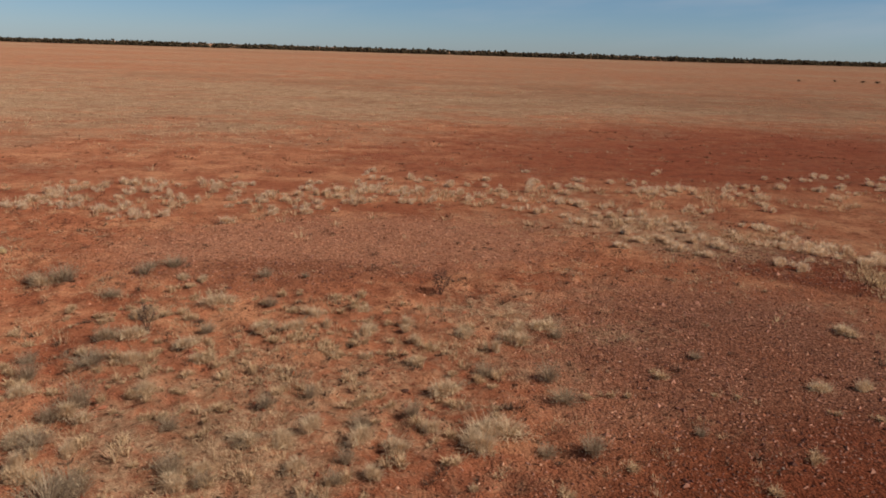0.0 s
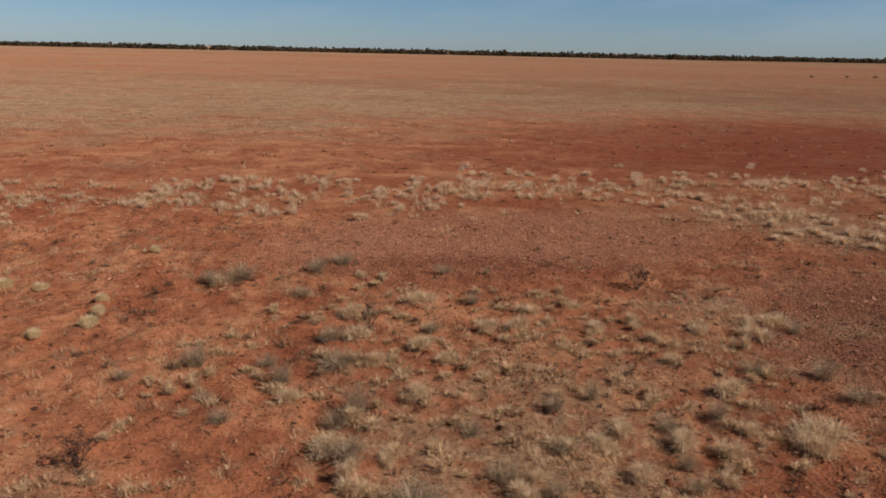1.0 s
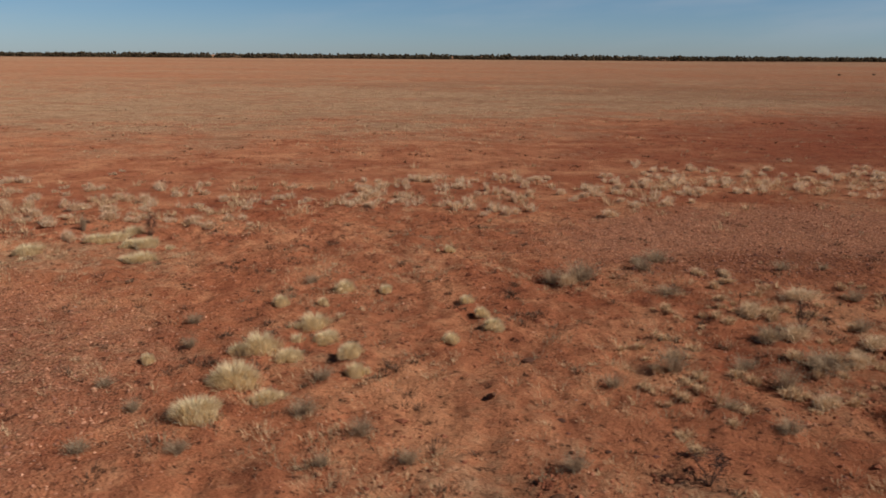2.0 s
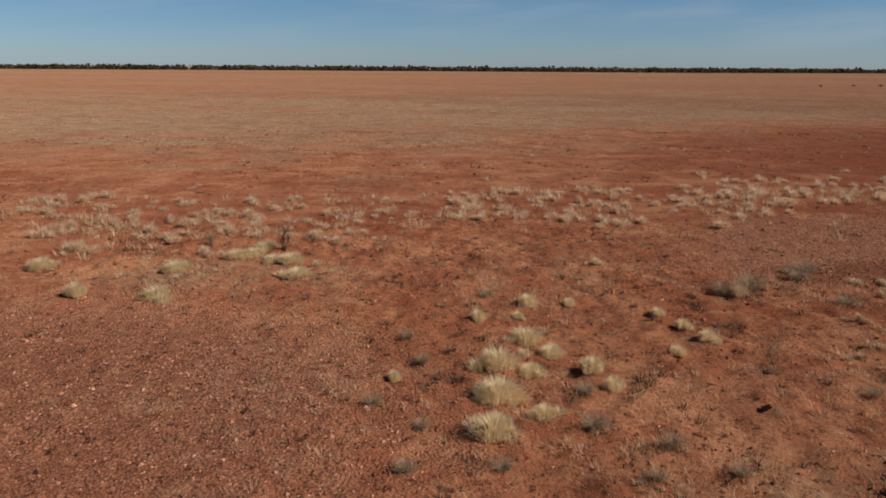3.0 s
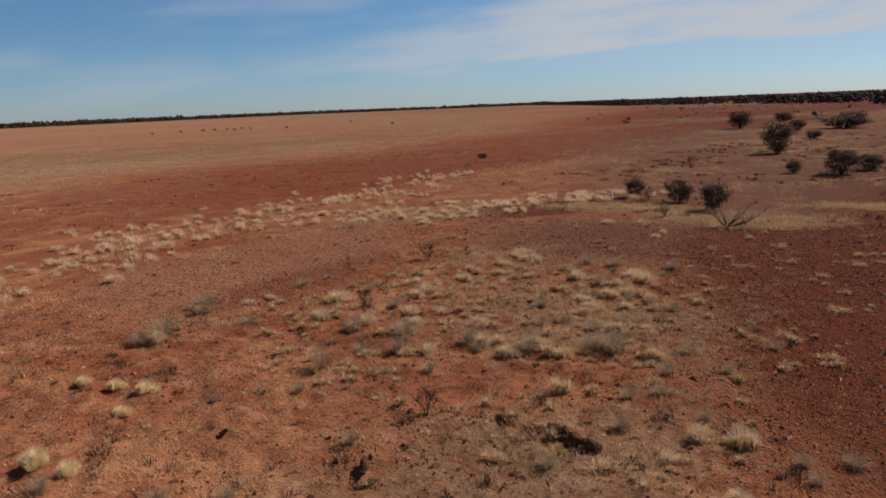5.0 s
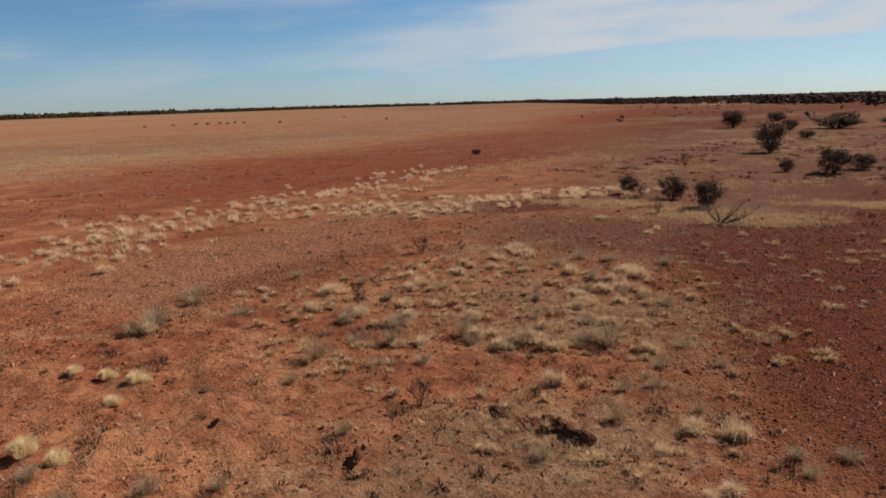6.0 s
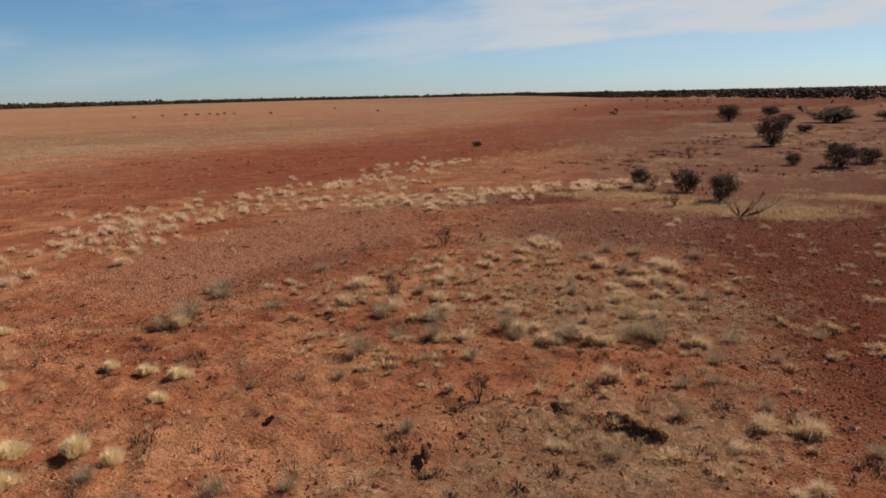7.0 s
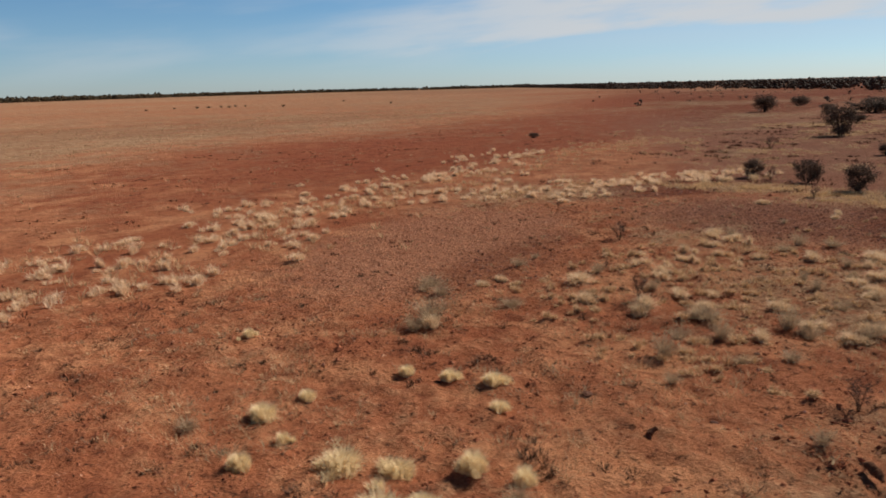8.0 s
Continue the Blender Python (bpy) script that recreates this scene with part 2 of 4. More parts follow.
STONE = varied("loose_stone", (0.10, 0.03, 0.019), (0.54, 0.24, 0.145), rough=0.8, gloss=0.25, island=True, scale=20)
PALE_STONE = varied("pale_stone", (0.40, 0.21, 0.13), (0.58, 0.37, 0.26), rough=0.75, gloss=0.3, island=True, scale=20)
PINK_STONE = varied("pink_stone", (0.34, 0.128, 0.069), (0.72, 0.365, 0.212), rough=0.8, gloss=0.25, island=True, scale=20)
OLD_WOOD = varied("weathered_wood", (0.065, 0.03, 0.018), (0.18, 0.085, 0.05), rough=1.0, gloss=0.03, scale=25)
DUNG = varied("dried_dung", (0.07, 0.03, 0.019), (0.13, 0.058, 0.035), scale=18)
CLOD = varied("turned_red_earth", (0.17, 0.055, 0.03), (0.40, 0.15, 0.08), rough=1.0, gloss=0.03, island=True, scale=20)


# ---- mesh helpers ----
def arrays_mesh(name, verts, quads, tris, material, smooth=False):
    """A mesh from arrays of corners."""
    me = bpy.data.meshes.new(name)
    faces = [tuple(q) for q in np.asarray(quads, int).reshape(-1, 4).tolist()] + [tuple(q) for q in np.asarray(tris, int).reshape(-1, 3).tolist()]
    me.from_pydata(np.asarray(verts, float).tolist(), [], faces)
    me.materials.append(material)
    if smooth:
        me.polygons.foreach_set("use_smooth", [True] * len(me.polygons))
    me.update()
    return me


def part(name, me, parent, label=""):
    ob = new(name, me)
    ob.parent = parent
    return tagged(ob, label)


def blades(rng, base, out, length, lean, width, droop=0.35):
    """Tapering, bent ribbons: corners, quads and triangles. base (n,3), out: heading in radians, lean from upright in radians."""
    n = len(base)
    dirn = np.stack([np.cos(out), np.sin(out), np.zeros(n)], 1)
    side = np.stack([-np.sin(out + rng.uniform(-1.2, 1.2, n)), np.cos(out), np.zeros(n)], 1)
    side /= np.linalg.norm(side, axis=1)[:, None] + 1e-6
    side *= (width / 2)[:, None]
    up = np.array([0, 0, 1.0])
    mid = base + dirn * (np.sin(lean) * length * 0.5)[:, None] + up * (np.cos(lean) * length * 0.55)[:, None]
    lean2 = lean + droop
    tip = mid + dirn * (np.sin(lean2) * length * 0.5)[:, None] + up * (np.cos(lean2) * length * 0.45)[:, None]
    v = np.stack([base - side, base + side, mid + side * 0.8, mid - side * 0.8, tip], 1).reshape(-1, 3)
    i = np.arange(n)[:, None] * 5
    return v, i + np.array([0, 1, 2, 3]), i + np.array([3, 2, 4])


def lumps(rng, centres, sizes, flat=0.7, rough=0.3):
    """Small irregular eight-sided stones or clods: corners and triangles."""
    n = len(centres)
    unit = np.array([(1, 0, 0), (0, 1, 0), (-1, 0, 0), (0, -1, 0), (0, 0, 1), (0, 0, -1)], float)
    v = unit[None] * rng.uniform(1 - rough, 1 + rough, (n, 6, 1)) + rng.uniform(-0.22, 0.22, (n, 6, 3))
    turn = rng.uniform(0, 6.28, n)
    c, s = np.cos(turn)[:, None], np.sin(turn)[:, None]
    stretch = rng.uniform(0.7, 1.35, (n, 1))
    x, y = v[:, :, 0] * stretch, v[:, :, 1] / stretch
    v = np.stack([x * c - y * s, x * s + y * c, v[:, :, 2] * flat], 2) * sizes[:, None, None] + centres[:, None, :]
    t = np.array([(0, 1, 4), (1, 2, 4), (2, 3, 4), (3, 0, 4), (1, 0, 5), (2, 1, 5), (3, 2, 5), (0, 3, 5)])
    return v.reshape(-1, 3), (np.arange(n)[:, None, None] * 6 + t[None]).reshape(-1, 3)


def limb(points, radii, sides=6):
    """A bent, tapering branch through a few points: corners and quads."""
    v, q = [], []
    for k, (p, r) in enumerate(zip(points, radii)):
        p = Vector(p)
        nxt = Vector(points[min(k + 1, len(points) - 1)]) - Vector(points[max(k - 1, 0)])
        frame_turn = nxt.to_track_quat("Z", "Y")
        for j in range(sides):
            w = 2 * math.pi * j / sides
            v.append(p + frame_turn @ Vector((r * math.cos(w), r * math.sin(w), 0)))
        if k:
            for j in range(sides):
                q.append(((k - 1) * sides + j, (k - 1) * sides + (j + 1) % sides, k * sides + (j + 1) % sides, k * sides + j))
    return [tuple(c) for c in v], q


def gather(pieces):
    """Joins (corners, quads, triangles) pieces into one set."""
    v, q, t, at = [], [], [], 0
    for pv, pq, pt in pieces:
        v += [tuple(c) for c in pv]
        q += [tuple(int(i) + at for i in f) for f in pq]
        t += [tuple(int(i) + at for i in f) for f in pt]
        at += len(pv)
    return v, q, t


# ---- the lie of the land ----
def step(v, lo, hi):
    k = np.clip((v - lo) / (hi - lo), 0, 1)
    return k * k * (3 - 2 * k)


def oval(x, y, cx, cy, a, b, turn, soft=0.55):
    c, s = math.cos(radians(turn)), math.sin(radians(turn))
    u, w = (x - cx) * c + (y - cy) * s, -(x - cx) * s + (y - cy) * c
    return 1 - step(np.hypot(u / a, w / b), 1 - soft, 1 + soft)


PANS = [(-6.8, 23.3, 7.2, 3.9, 14), (2.6, 14.8, 4.6, 5.6, 0), (5.6, 9.2, 8.6, 4.4, 10), (-3.6, 3.9, 9.8, 5.2, 20), (-0.8, 7.2, 5.4, 3.0, 38), (-27.8, 12.8, 6.6, 5.2, -6), (24, 7, 18, 6, 6), (9, 21, 6, 2.2, -30)]
CARPETS = [(-6.4, 12.2, 3.4, 2.9, 0), (-7.5, 10.6, 4.5, 2.2, -25), (-3.8, 13.8, 3.0, 2.4, 0), (-27, 20.2, 4.4, 1.6, 4), (10, 12.6, 5.2, 2.4, -35), (27, 24, 3.2, 1.1, -40),
           (43, 16.5, 9, 1.6, -22), (-14.5, 8.6, 3.6, 2.4, -30), (5, 26, 6, 3, -25), (62, 27, 12, 2.5, -20), (-6, 8.6, 5, 2.4, 0), (-2, 17.5, 3, 1.6, -20), (90, 30, 30, 4, -18), (150, 55, 60, 8, -18)]
TAWNY = [(9.02, 13.91, 2.0, 1.4, -60), (8.68, 10.5, 2.5, 1.3, -50), (9.8, 18.6, 3.2, 1.2, -75), (28.4, 23.3, 2.8, 1.0, -60), (50.4, 14.5, 6.5, 1.3, -86), (45, 21, 5.5, 1.1, -20), (69.4, 19.5, 6, 1.8, -80), (61, 26, 4, 1.6, -60), (84, 36, 10, 2.4, -62), (340, 138, 45, 12, -56), (150, 66, 22, 5, -60), (14.5, 8.6, 3.0, 0.9, -75), (22, 14.2, 2.4, 0.5, -70)]
REDDER = [(-11, 11.8, 4.2, 2.6, 10), (-8.5, 19.6, 5.5, 2.0, 5), (-22, 30, 14, 4, 5), (-27, 22.5, 6, 1.6, 0)]
DARK_PANS = PANS[1:5] + PANS[6:]
FIELD_X, FIELD_Y = [-200, -60, -20, -13, -4, 14, 30, 60, 90, 200], [30, 34, 37, 43, 54, 63, 63, 67, 70, 120]
HOLLOWS = [(-12.85, 7.95, 0.5, 0.4, 0.05), (-15.3, 9.92, 0.35, 0.3, 0.05), (-12.95, 9.1, 0.34, 0.2, 0.04)]


def soil(x, y):
    """Stony pan, grass litter and deep red earth, each 0 to 1, at a place."""
    gravel = np.zeros_like(x)
    for p in PANS:
        gravel = np.maximum(gravel, oval(x, y, *p))
    straw = 0.2 * step(x, -40, -30) * (1 - step(x, 6, 14)) * (1 - step(y, 20, 27)) * (1 - gravel)
    for p in CARPETS:
        straw = np.maximum(straw, 0.68 * oval(x, y, *p, soft=0.75))
    for p in TAWNY:
        straw = np.maximum(straw, oval(x, y, *p, soft=0.6))
    north = np.interp(x, FIELD_X, FIELD_Y)
    bearing = np.degrees(np.arctan2(x + 21, np.maximum(y, 1e-3)))
    field = step(y - north, -16, 34) * (1 - 0.75 * step(bearing, 52, 74))
    # the grass is thickest along a broad strip, thins out over redder ground behind it, and closes again before the woods
    away = np.hypot(x + 12, y)
    field = field * (1 - 0.32 * step(away, 105, 170) * (1 - step(away, 450, 800)))
    straw = np.maximum(straw, 0.88 * field)
    behind = 0.2 * step(away, 100, 160) * (1 - step(away, 500, 900))
    deep = step(y, 30, 40) * (1 - step(y - north, -12, 24)) * step(x, -34, 14)
    deep = np.maximum(deep, 0.6 * step(y, 34, 48) * step(bearing, 42, 62) * (1 - step(bearing, 64, 76)))
    deep = np.maximum(deep, behind)
    for p in REDDER:
        deep = np.maximum(deep, 0.5 * oval(x, y, *p))
    east = step(x, 6, 22) * step(bearing, 58, 70)
    gravel = np.maximum(gravel, 0.9 * east)
    deep = np.maximum(deep, 0.35 * east)
    straw = np.maximum(straw, 0.16 * east)
    deep = np.maximum(deep, 0.42 * oval(x, y, *PANS[5]))
    for p in DARK_PANS:
        deep = np.maximum(deep, (0.5 if p is PANS[1] else 1.0) * oval(x, y, *p))
    return gravel, straw, deep


def dull_stones(x, y):
    """Where the stones are a dull brown, 0 to 1."""
    bearing = np.degrees(np.arctan2(x + 21, np.maximum(y - 2.6, 1e-3)))
    k = step(x, 2, 14) * step(bearing, 54, 66) * step(y, 5, 12) * (1 - 0.75 * step(x, 30, 120))
    k = np.maximum(k, 0.6 * oval(x, y, 3.5, 15.5, 5.0, 4.5, -10))
    return k


def height(x, y):
    z = np.zeros_like(x)
    for cx, cy, a, b, d in HOLLOWS:
        r2 = ((x - cx) / a) ** 2 + ((y - cy) / b) ** 2
        z -= d * np.exp(-r2 ** 3)
        z += 0.08 * np.exp(-((x - cx) ** 2 + (y - cy - 0.4) ** 2) / 0.12)
    return z


def axis(fine, lo, hi, stepping):
    """Grid lines, close over lo..hi and ever wider outside, out to the horizon."""
    mid = list(np.arange(lo, hi + 1e-6, fine))
    up, w, at = [], stepping, hi
    while at < 4700:
        w = min(w * 1.16, 400)
        at += w
        up.append(at)
    down, w, at = [], stepping, lo
    while at > -4700:
        w = min(w * 1.16, 400)
        at -= w
        down.append(at)
    return np.array(down[::-1] + mid + up)


GRID = {}


def ground_z(x, y):
    """The height of the ground sheet at places."""
    gx, gy, gz = GRID["x"], GRID["y"], GRID["z"]
    x, y = np.asarray(x, float), np.asarray(y, float)
    i = np.clip(np.searchsorted(gx, x) - 1, 0, len(gx) - 2)
    j = np.clip(np.searchsorted(gy, y) - 1, 0, len(gy) - 2)
    u, w = (x - gx[i]) / (gx[i + 1] - gx[i]), (y - gy[j]) / (gy[j + 1] - gy[j])
    return gz[j, i] * (1 - u) * (1 - w) + gz[j, i + 1] * u * (1 - w) + gz[j + 1, i] * (1 - u) * w + gz[j + 1, i + 1] * u * w


def build_ground():
    gx, gy = axis(0.11, -32, 4, 0.11), axis(0.11, 4.5, 28, 0.11)
    xs, ys = np.meshgrid(gx, gy)
    zs = height(xs, ys)
    near = step(xs, -32, -29) * (1 - step(xs, 1, 4)) * step(ys, 4.5, 6) * (1 - step(ys, 25, 28))
    rng = np.random.default_rng(4)
    relief = np.zeros_like(xs)
    for passes, tall in ((1, 0.045), (3, 0.085), (12, 0.15)):
        rough = rng.normal(0, 1, xs.shape)
        for _ in range(passes):
            rough = (rough + np.roll(rough, 1, 0) + np.roll(rough, 1, 1) + np.roll(rough, -1, 0) + np.roll(rough, -1, 1)) / 5
        relief += rough * tall
    zs = zs + relief * near * (1 - 0.5 * soil(xs, ys)[0])
    GRID["x"], GRID["y"], GRID["z"] = gx, gy, zs
    ny, nx = xs.shape
    i = (np.arange(ny - 1)[:, None] * nx + np.arange(nx - 1)[None]).reshape(-1, 1)
    me = arrays_mesh("ground", np.stack([xs, ys, zs], 2).reshape(-1, 3), i + np.array([0, 1, nx + 1, nx]), [], SOIL, True)
    g, s, d = soil(xs.ravel(), ys.ravel())
    col = me.color_attributes.new("cover", "FLOAT_COLOR", "POINT")
    col.data.foreach_set("color", np.stack([g, s, d, dull_stones(xs.ravel(), ys.ravel())], 1).astype(np.float32).ravel())
    return tagged(new("ground", me), "flat red earth plain with stony pans and dry grass", "ground", kind="structure")


build_ground()


# ---- grass tussocks ----
def tussock_blades(rng, count, ragged, fine=1.0):
    """The blades of a tussock about one metre across, grown from a few crowns of different height: corners, quads, triangles and the crowns."""
    n = int(rng.integers(3, 7) if ragged else rng.integers(5, 9))
    crowns = rng.normal(0, 1, (n, 2)) * ((0.23, 0.13) if ragged else (0.2, 0.14))
    vigour = rng.uniform(0.55, 1.0, n)
    own = rng.integers(0, n, count)
    out = rng.uniform(0, 6.283, count)
    r = np.abs(rng.normal(0, 0.075 if ragged else 0.11, count))
    base = np.stack([crowns[own, 0] + r * np.cos(out), crowns[own, 1] + r * np.sin(out), np.full(count, -0.01)], 1)
    lean = np.clip(np.abs(rng.normal(0, 0.5 if ragged else 0.62, count)) + r * 1.6, 0.02, 1.3)
    length = rng.uniform(0.35, 1.0, count) ** 0.7 * vigour[own] * (1.0 - 0.1 * lean) * rng.choice([1, 1, 1, 1, 1, 1.2], count) * 0.55
    return (*blades(rng, base, out, length, lean, rng.uniform(0.010, 0.021, count) * fine, rng.uniform(0.3, 1.1, count)), crowns)


def tussock_meshes(seed, straw, ragged, count, fine):
    rng = np.random.default_rng(seed)
    v, q, t, crowns = tussock_blades(rng, count, ragged, fine)
    blade = arrays_mesh("grass_dome", v, q, t, straw)
    v, t = lumps(rng, np.concatenate([crowns, np.full((len(crowns), 1), 0.03)], 1), rng.uniform(0.08, 0.15, len(crowns)), 0.8)
    return blade, arrays_mesh("root_crown", v, [], t, THATCH)


def cushion_meshes(seed):
    """A rounded cushion of fine upright blades about one metre across: one broad dome with one to three smaller ones grown into it."""
    rng = np.random.default_rng(seed)
    n = int(rng.integers(2, 5))
    mid = np.concatenate([[(0.0, 0.0)], rng.normal(0, 1, (n - 1, 2)) * (0.26, 0.17)])
    wide = np.concatenate([[rng.uniform(0.27, 0.34)], rng.uniform(0.12, 0.2, n - 1)])
    tall = np.concatenate([[rng.uniform(0.4, 0.48)], rng.uniform(0.22, 0.36, n - 1)])
    hearts, t = lumps(rng, np.concatenate([mid, np.full((n, 1), 0.04)], 1), wide * 0.55, 0.6)
    heart = arrays_mesh("root_crown", hearts, [], t, THATCH, True)
    m = 1300
    own = rng.choice(n, m, p=wide ** 2 / (wide ** 2).sum())
    f, out = np.sqrt(rng.uniform(0, 1, m)), rng.uniform(0, 6.2832, m)
    ragged = 1 + 0.16 * np.sin(out * 3 + own) + 0.1 * np.sin(out * 7 + 2 * own)
    r = wide[own] * f * ragged * 0.95
    base = np.stack([mid[own, 0] + r * np.cos(out), mid[own, 1] + r * np.sin(out), np.full(m, -0.01)], 1)
    length = tall[own] * np.sqrt(np.clip(1.08 - f ** 2, 0.12, 1)) * rng.uniform(0.72, 1.12, m)
    lean = np.clip(0.4 * f ** 2 + rng.normal(0.04, 0.17, m), 0.01, 1.1)
    return arrays_mesh("grass_dome", *blades(rng, base, out, length, lean, rng.uniform(0.009, 0.018, m), rng.uniform(0.1, 0.85, m)), CREAM), heart


VARIANTS = [tussock_meshes(20 + k, STRAW, True, 520, 1.25) for k in range(10)]
FULL = [tussock_meshes(40 + k, HAY, k % 3 != 0, 720, 0.85) for k in range(9)]
CUSHIONS = [cushion_meshes(50 + k) for k in range(7)]


def plant_tussock(x, y, w, h, rng, label, group, kinds=VARIANTS):
    blade_mesh, crown_mesh = kinds[rng.integers(0, len(kinds))]
    ob = new("grass_tussock")
    ob.matrix_basis = pose(x, y, float(ground_z(x, y)), 0, 0, rng.uniform(0, 360)) @ Matrix.Diagonal((w, w, h / 0.55, 1))
    part("grass_dome", blade_mesh, ob)
    part("root_crown", crown_mesh, ob, "matted root crown")
    return tagged(ob, label, "grass tussock", group)


rng = np.random.default_rng(7)
TUSSOCKS_A = [
    (-30.71, 20.75, 0.65, 0.36), (-28.78, 18.39, 0.7, 0.42), (-27.25, 20.53, 0.61, 0.3), (-26.93, 18.23, 1.07, 0.48),
    (-25.98, 21.65, 0.63, 0.28), (-25.59, 21.92, 0.63, 0.29), (-25.44, 22.72, 0.59, 0.3), (-24.92, 21.47, 0.62, 0.28),
    (-24.44, 21.16, 0.6, 0.3), (-24.11, 20.03, 0.71, 0.31), (-21.52, 13.85, 0.35, 0.25), (-20.05, 11.89, 0.65, 0.4),
    (-19.91, 16.68, 0.51, 0.33), (-19.85, 13.09, 0.8, 0.48), (-19.73, 14.32, 0.65, 0.45), (-19.22, 12.55, 0.49, 0.28),
    (-19.22, 14.04, 0.47, 0.28), (-19.07, 16.8, 0.36, 0.24), (-19.04, 15.65, 0.61, 0.38), (-18.73, 17.68, 0.69, 0.33),
    (-18.71, 14.9, 0.51, 0.27), (-18.14, 14.08, 0.59, 0.36), (-18, 13.38, 0.5, 0.35), (-17.86, 17.62, 0.46, 0.23),
]
TUSSOCKS_B = [
    (-16.48, 20.95, 0.37, 0.25), (-16.45, 14.8, 0.51, 0.24), (-16.11, 16.97, 0.45, 0.2), (-15.84, 16.24, 0.49, 0.29),
    (-15.65, 15.42, 0.63, 0.3), (-13.79, 18.35, 0.74, 0.49), (-12.62, 6.46, 0.4, 0.21), (-11.66, 6.33, 0.52, 0.34),
    (-11.46, 5.72, 0.52, 0.56), (-11.19, 9.01, 0.55, 0.5), (-10.72, 14.99, 0.59, 0.33),
    (-10.56, 19.16, 0.54, 0.25), (-10.51, 16.34, 0.7, 0.36), (-10.39, 13.82, 0.37, 0.25), (-10.17, 15.1, 0.72, 0.39),
    (-10.07, 10.88, 0.67, 0.31), (-9.96, 19.03, 0.44, 0.25), (-9.65, 13.88, 0.6, 0.34), (-9.62, 11.72, 0.75, 0.41),
    (-9.26, 10.63, 0.42, 0.32), (-9.08, 17.32, 1, 0.4), (-8.92, 14.78, 0.62, 0.25), (-7.55, 15.81, 0.71, 0.36),
]
TUSSOCKS_C = [
    (-7.42, 9.88, 0.53, 0.27), (-7.15, 10.4, 0.37, 0.27), (-6.98, 16.06, 0.71, 0.36), (-6.55, 11.18, 0.63, 0.26),
    (-6.46, 16.66, 0.74, 0.4), (-6.33, 15.95, 0.51, 0.36), (-5.76, 10.34, 0.53, 0.27), (-5.59, 17.06, 0.51, 0.3),
    (-5.4, 15.54, 0.47, 0.47), (-5.21, 15.94, 0.62, 0.31), (-5.2, 14.37, 0.35, 0.23), (-4.32, 11, 0.59, 0.44),
    (-4.23, 15.32, 0.39, 0.34), (-4.17, 14.18, 0.43, 0.29), (-3.81, 11.55, 0.43, 0.36), (-3.81, 15.15, 0.35, 0.24),
    (-3.2, 15.89, 0.75, 0.33), (-3.08, 11.13, 0.78, 0.55), (-2.7, 11.64, 1.02, 0.48), (-2.67, 14.94, 0.44, 0.47),
    (-1.93, 16.17, 0.54, 0.31), (-1.4, 16.32, 0.78, 0.35), (3.56, 13.69, 0.49, 0.25), (4.42, 13.71, 0.43, 0.38),
]
TUSSOCKS_D = [
    (5.64, 16.66, 0.66, 0.36),
]
TUSSOCKS = TUSSOCKS_A + TUSSOCKS_B + TUSSOCKS_C + TUSSOCKS_D
GREY_SHRUBS_A = [
    (-27.09, 23.15, 0.34, 0.58), (-21.82, 12.93, 0.45, 0.16), (-21.33, 15.66, 0.5, 0.22), (-21.28, 10.99, 0.49, 0.26),
    (-21.08, 12.19, 0.37, 0.25), (-21.05, 14.54, 0.4, 0.24), (-20.03, 11.03, 0.46, 0.22), (-19.59, 18.4, 0.47, 0.21),
    (-18.6, 12.09, 0.61, 0.29), (-18.48, 13.18, 0.47, 0.24), (-18.09, 10.75, 0.32, 0.21), (-17.67, 11.45, 0.47, 0.34),
    (-17.01, 10.8, 0.41, 0.17), (-14.97, 10.54, 0.44, 0.29), (-14.14, 18.45, 0.66, 0.4), (-13.94, 13.01, 0.48, 0.22),
    (-13.76, 7.74, 0.43, 0.22), (-13.44, 18.63, 1.23, 0.49), (-12.84, 13.55, 0.75, 0.49), (-12.34, 12.36, 0.45, 0.16),
    (-11.84, 11.61, 0.56, 0.22), (-11.78, 19.59, 0.73, 0.35), (-11.77, 20.12, 0.51, 0.24), (-11.72, 17.59, 0.76, 0.24),
]
GREY_SHRUBS_B = [
    (-11.63, 13.73, 0.62, 0.25), (-11.23, 20.33, 0.99, 0.33), (-11.22, 13.05, 0.6, 0.36), (-10.66, 14.99, 0.65, 0.34),
    (-10.35, 13.62, 1.09, 0.27), (-10.11, 11.69, 0.6, 0.33), (-9.77, 10.65, 0.81, 0.3), (-9.38, 7.82, 0.52, 0.29),
    (-8.81, 9.8, 0.83, 0.32), (-8.78, 9.22, 1.09, 0.49), (-8.76, 6.88, 0.41, 0.23), (-8.69, 15.48, 0.51, 0.26),
    (-8.46, 19.44, 0.69, 0.25), (-8.1, 7.88, 0.66, 0.27), (-8.02, 11.47, 0.55, 0.26), (-7.8, 17.36, 0.56, 0.31),
    (-7.42, 19.55, 0.37, 0.19), (-6.95, 9.91, 0.44, 0.26), (-6.7, 11.03, 0.57, 0.21), (-6.65, 12.24, 0.46, 0.29),
    (-5.97, 12.68, 0.33, 0.3), (-5.12, 10.01, 0.43, 0.21), (-5.04, 10.64, 0.4, 0.32), (-4.94, 11.77, 0.58, 0.25),
]
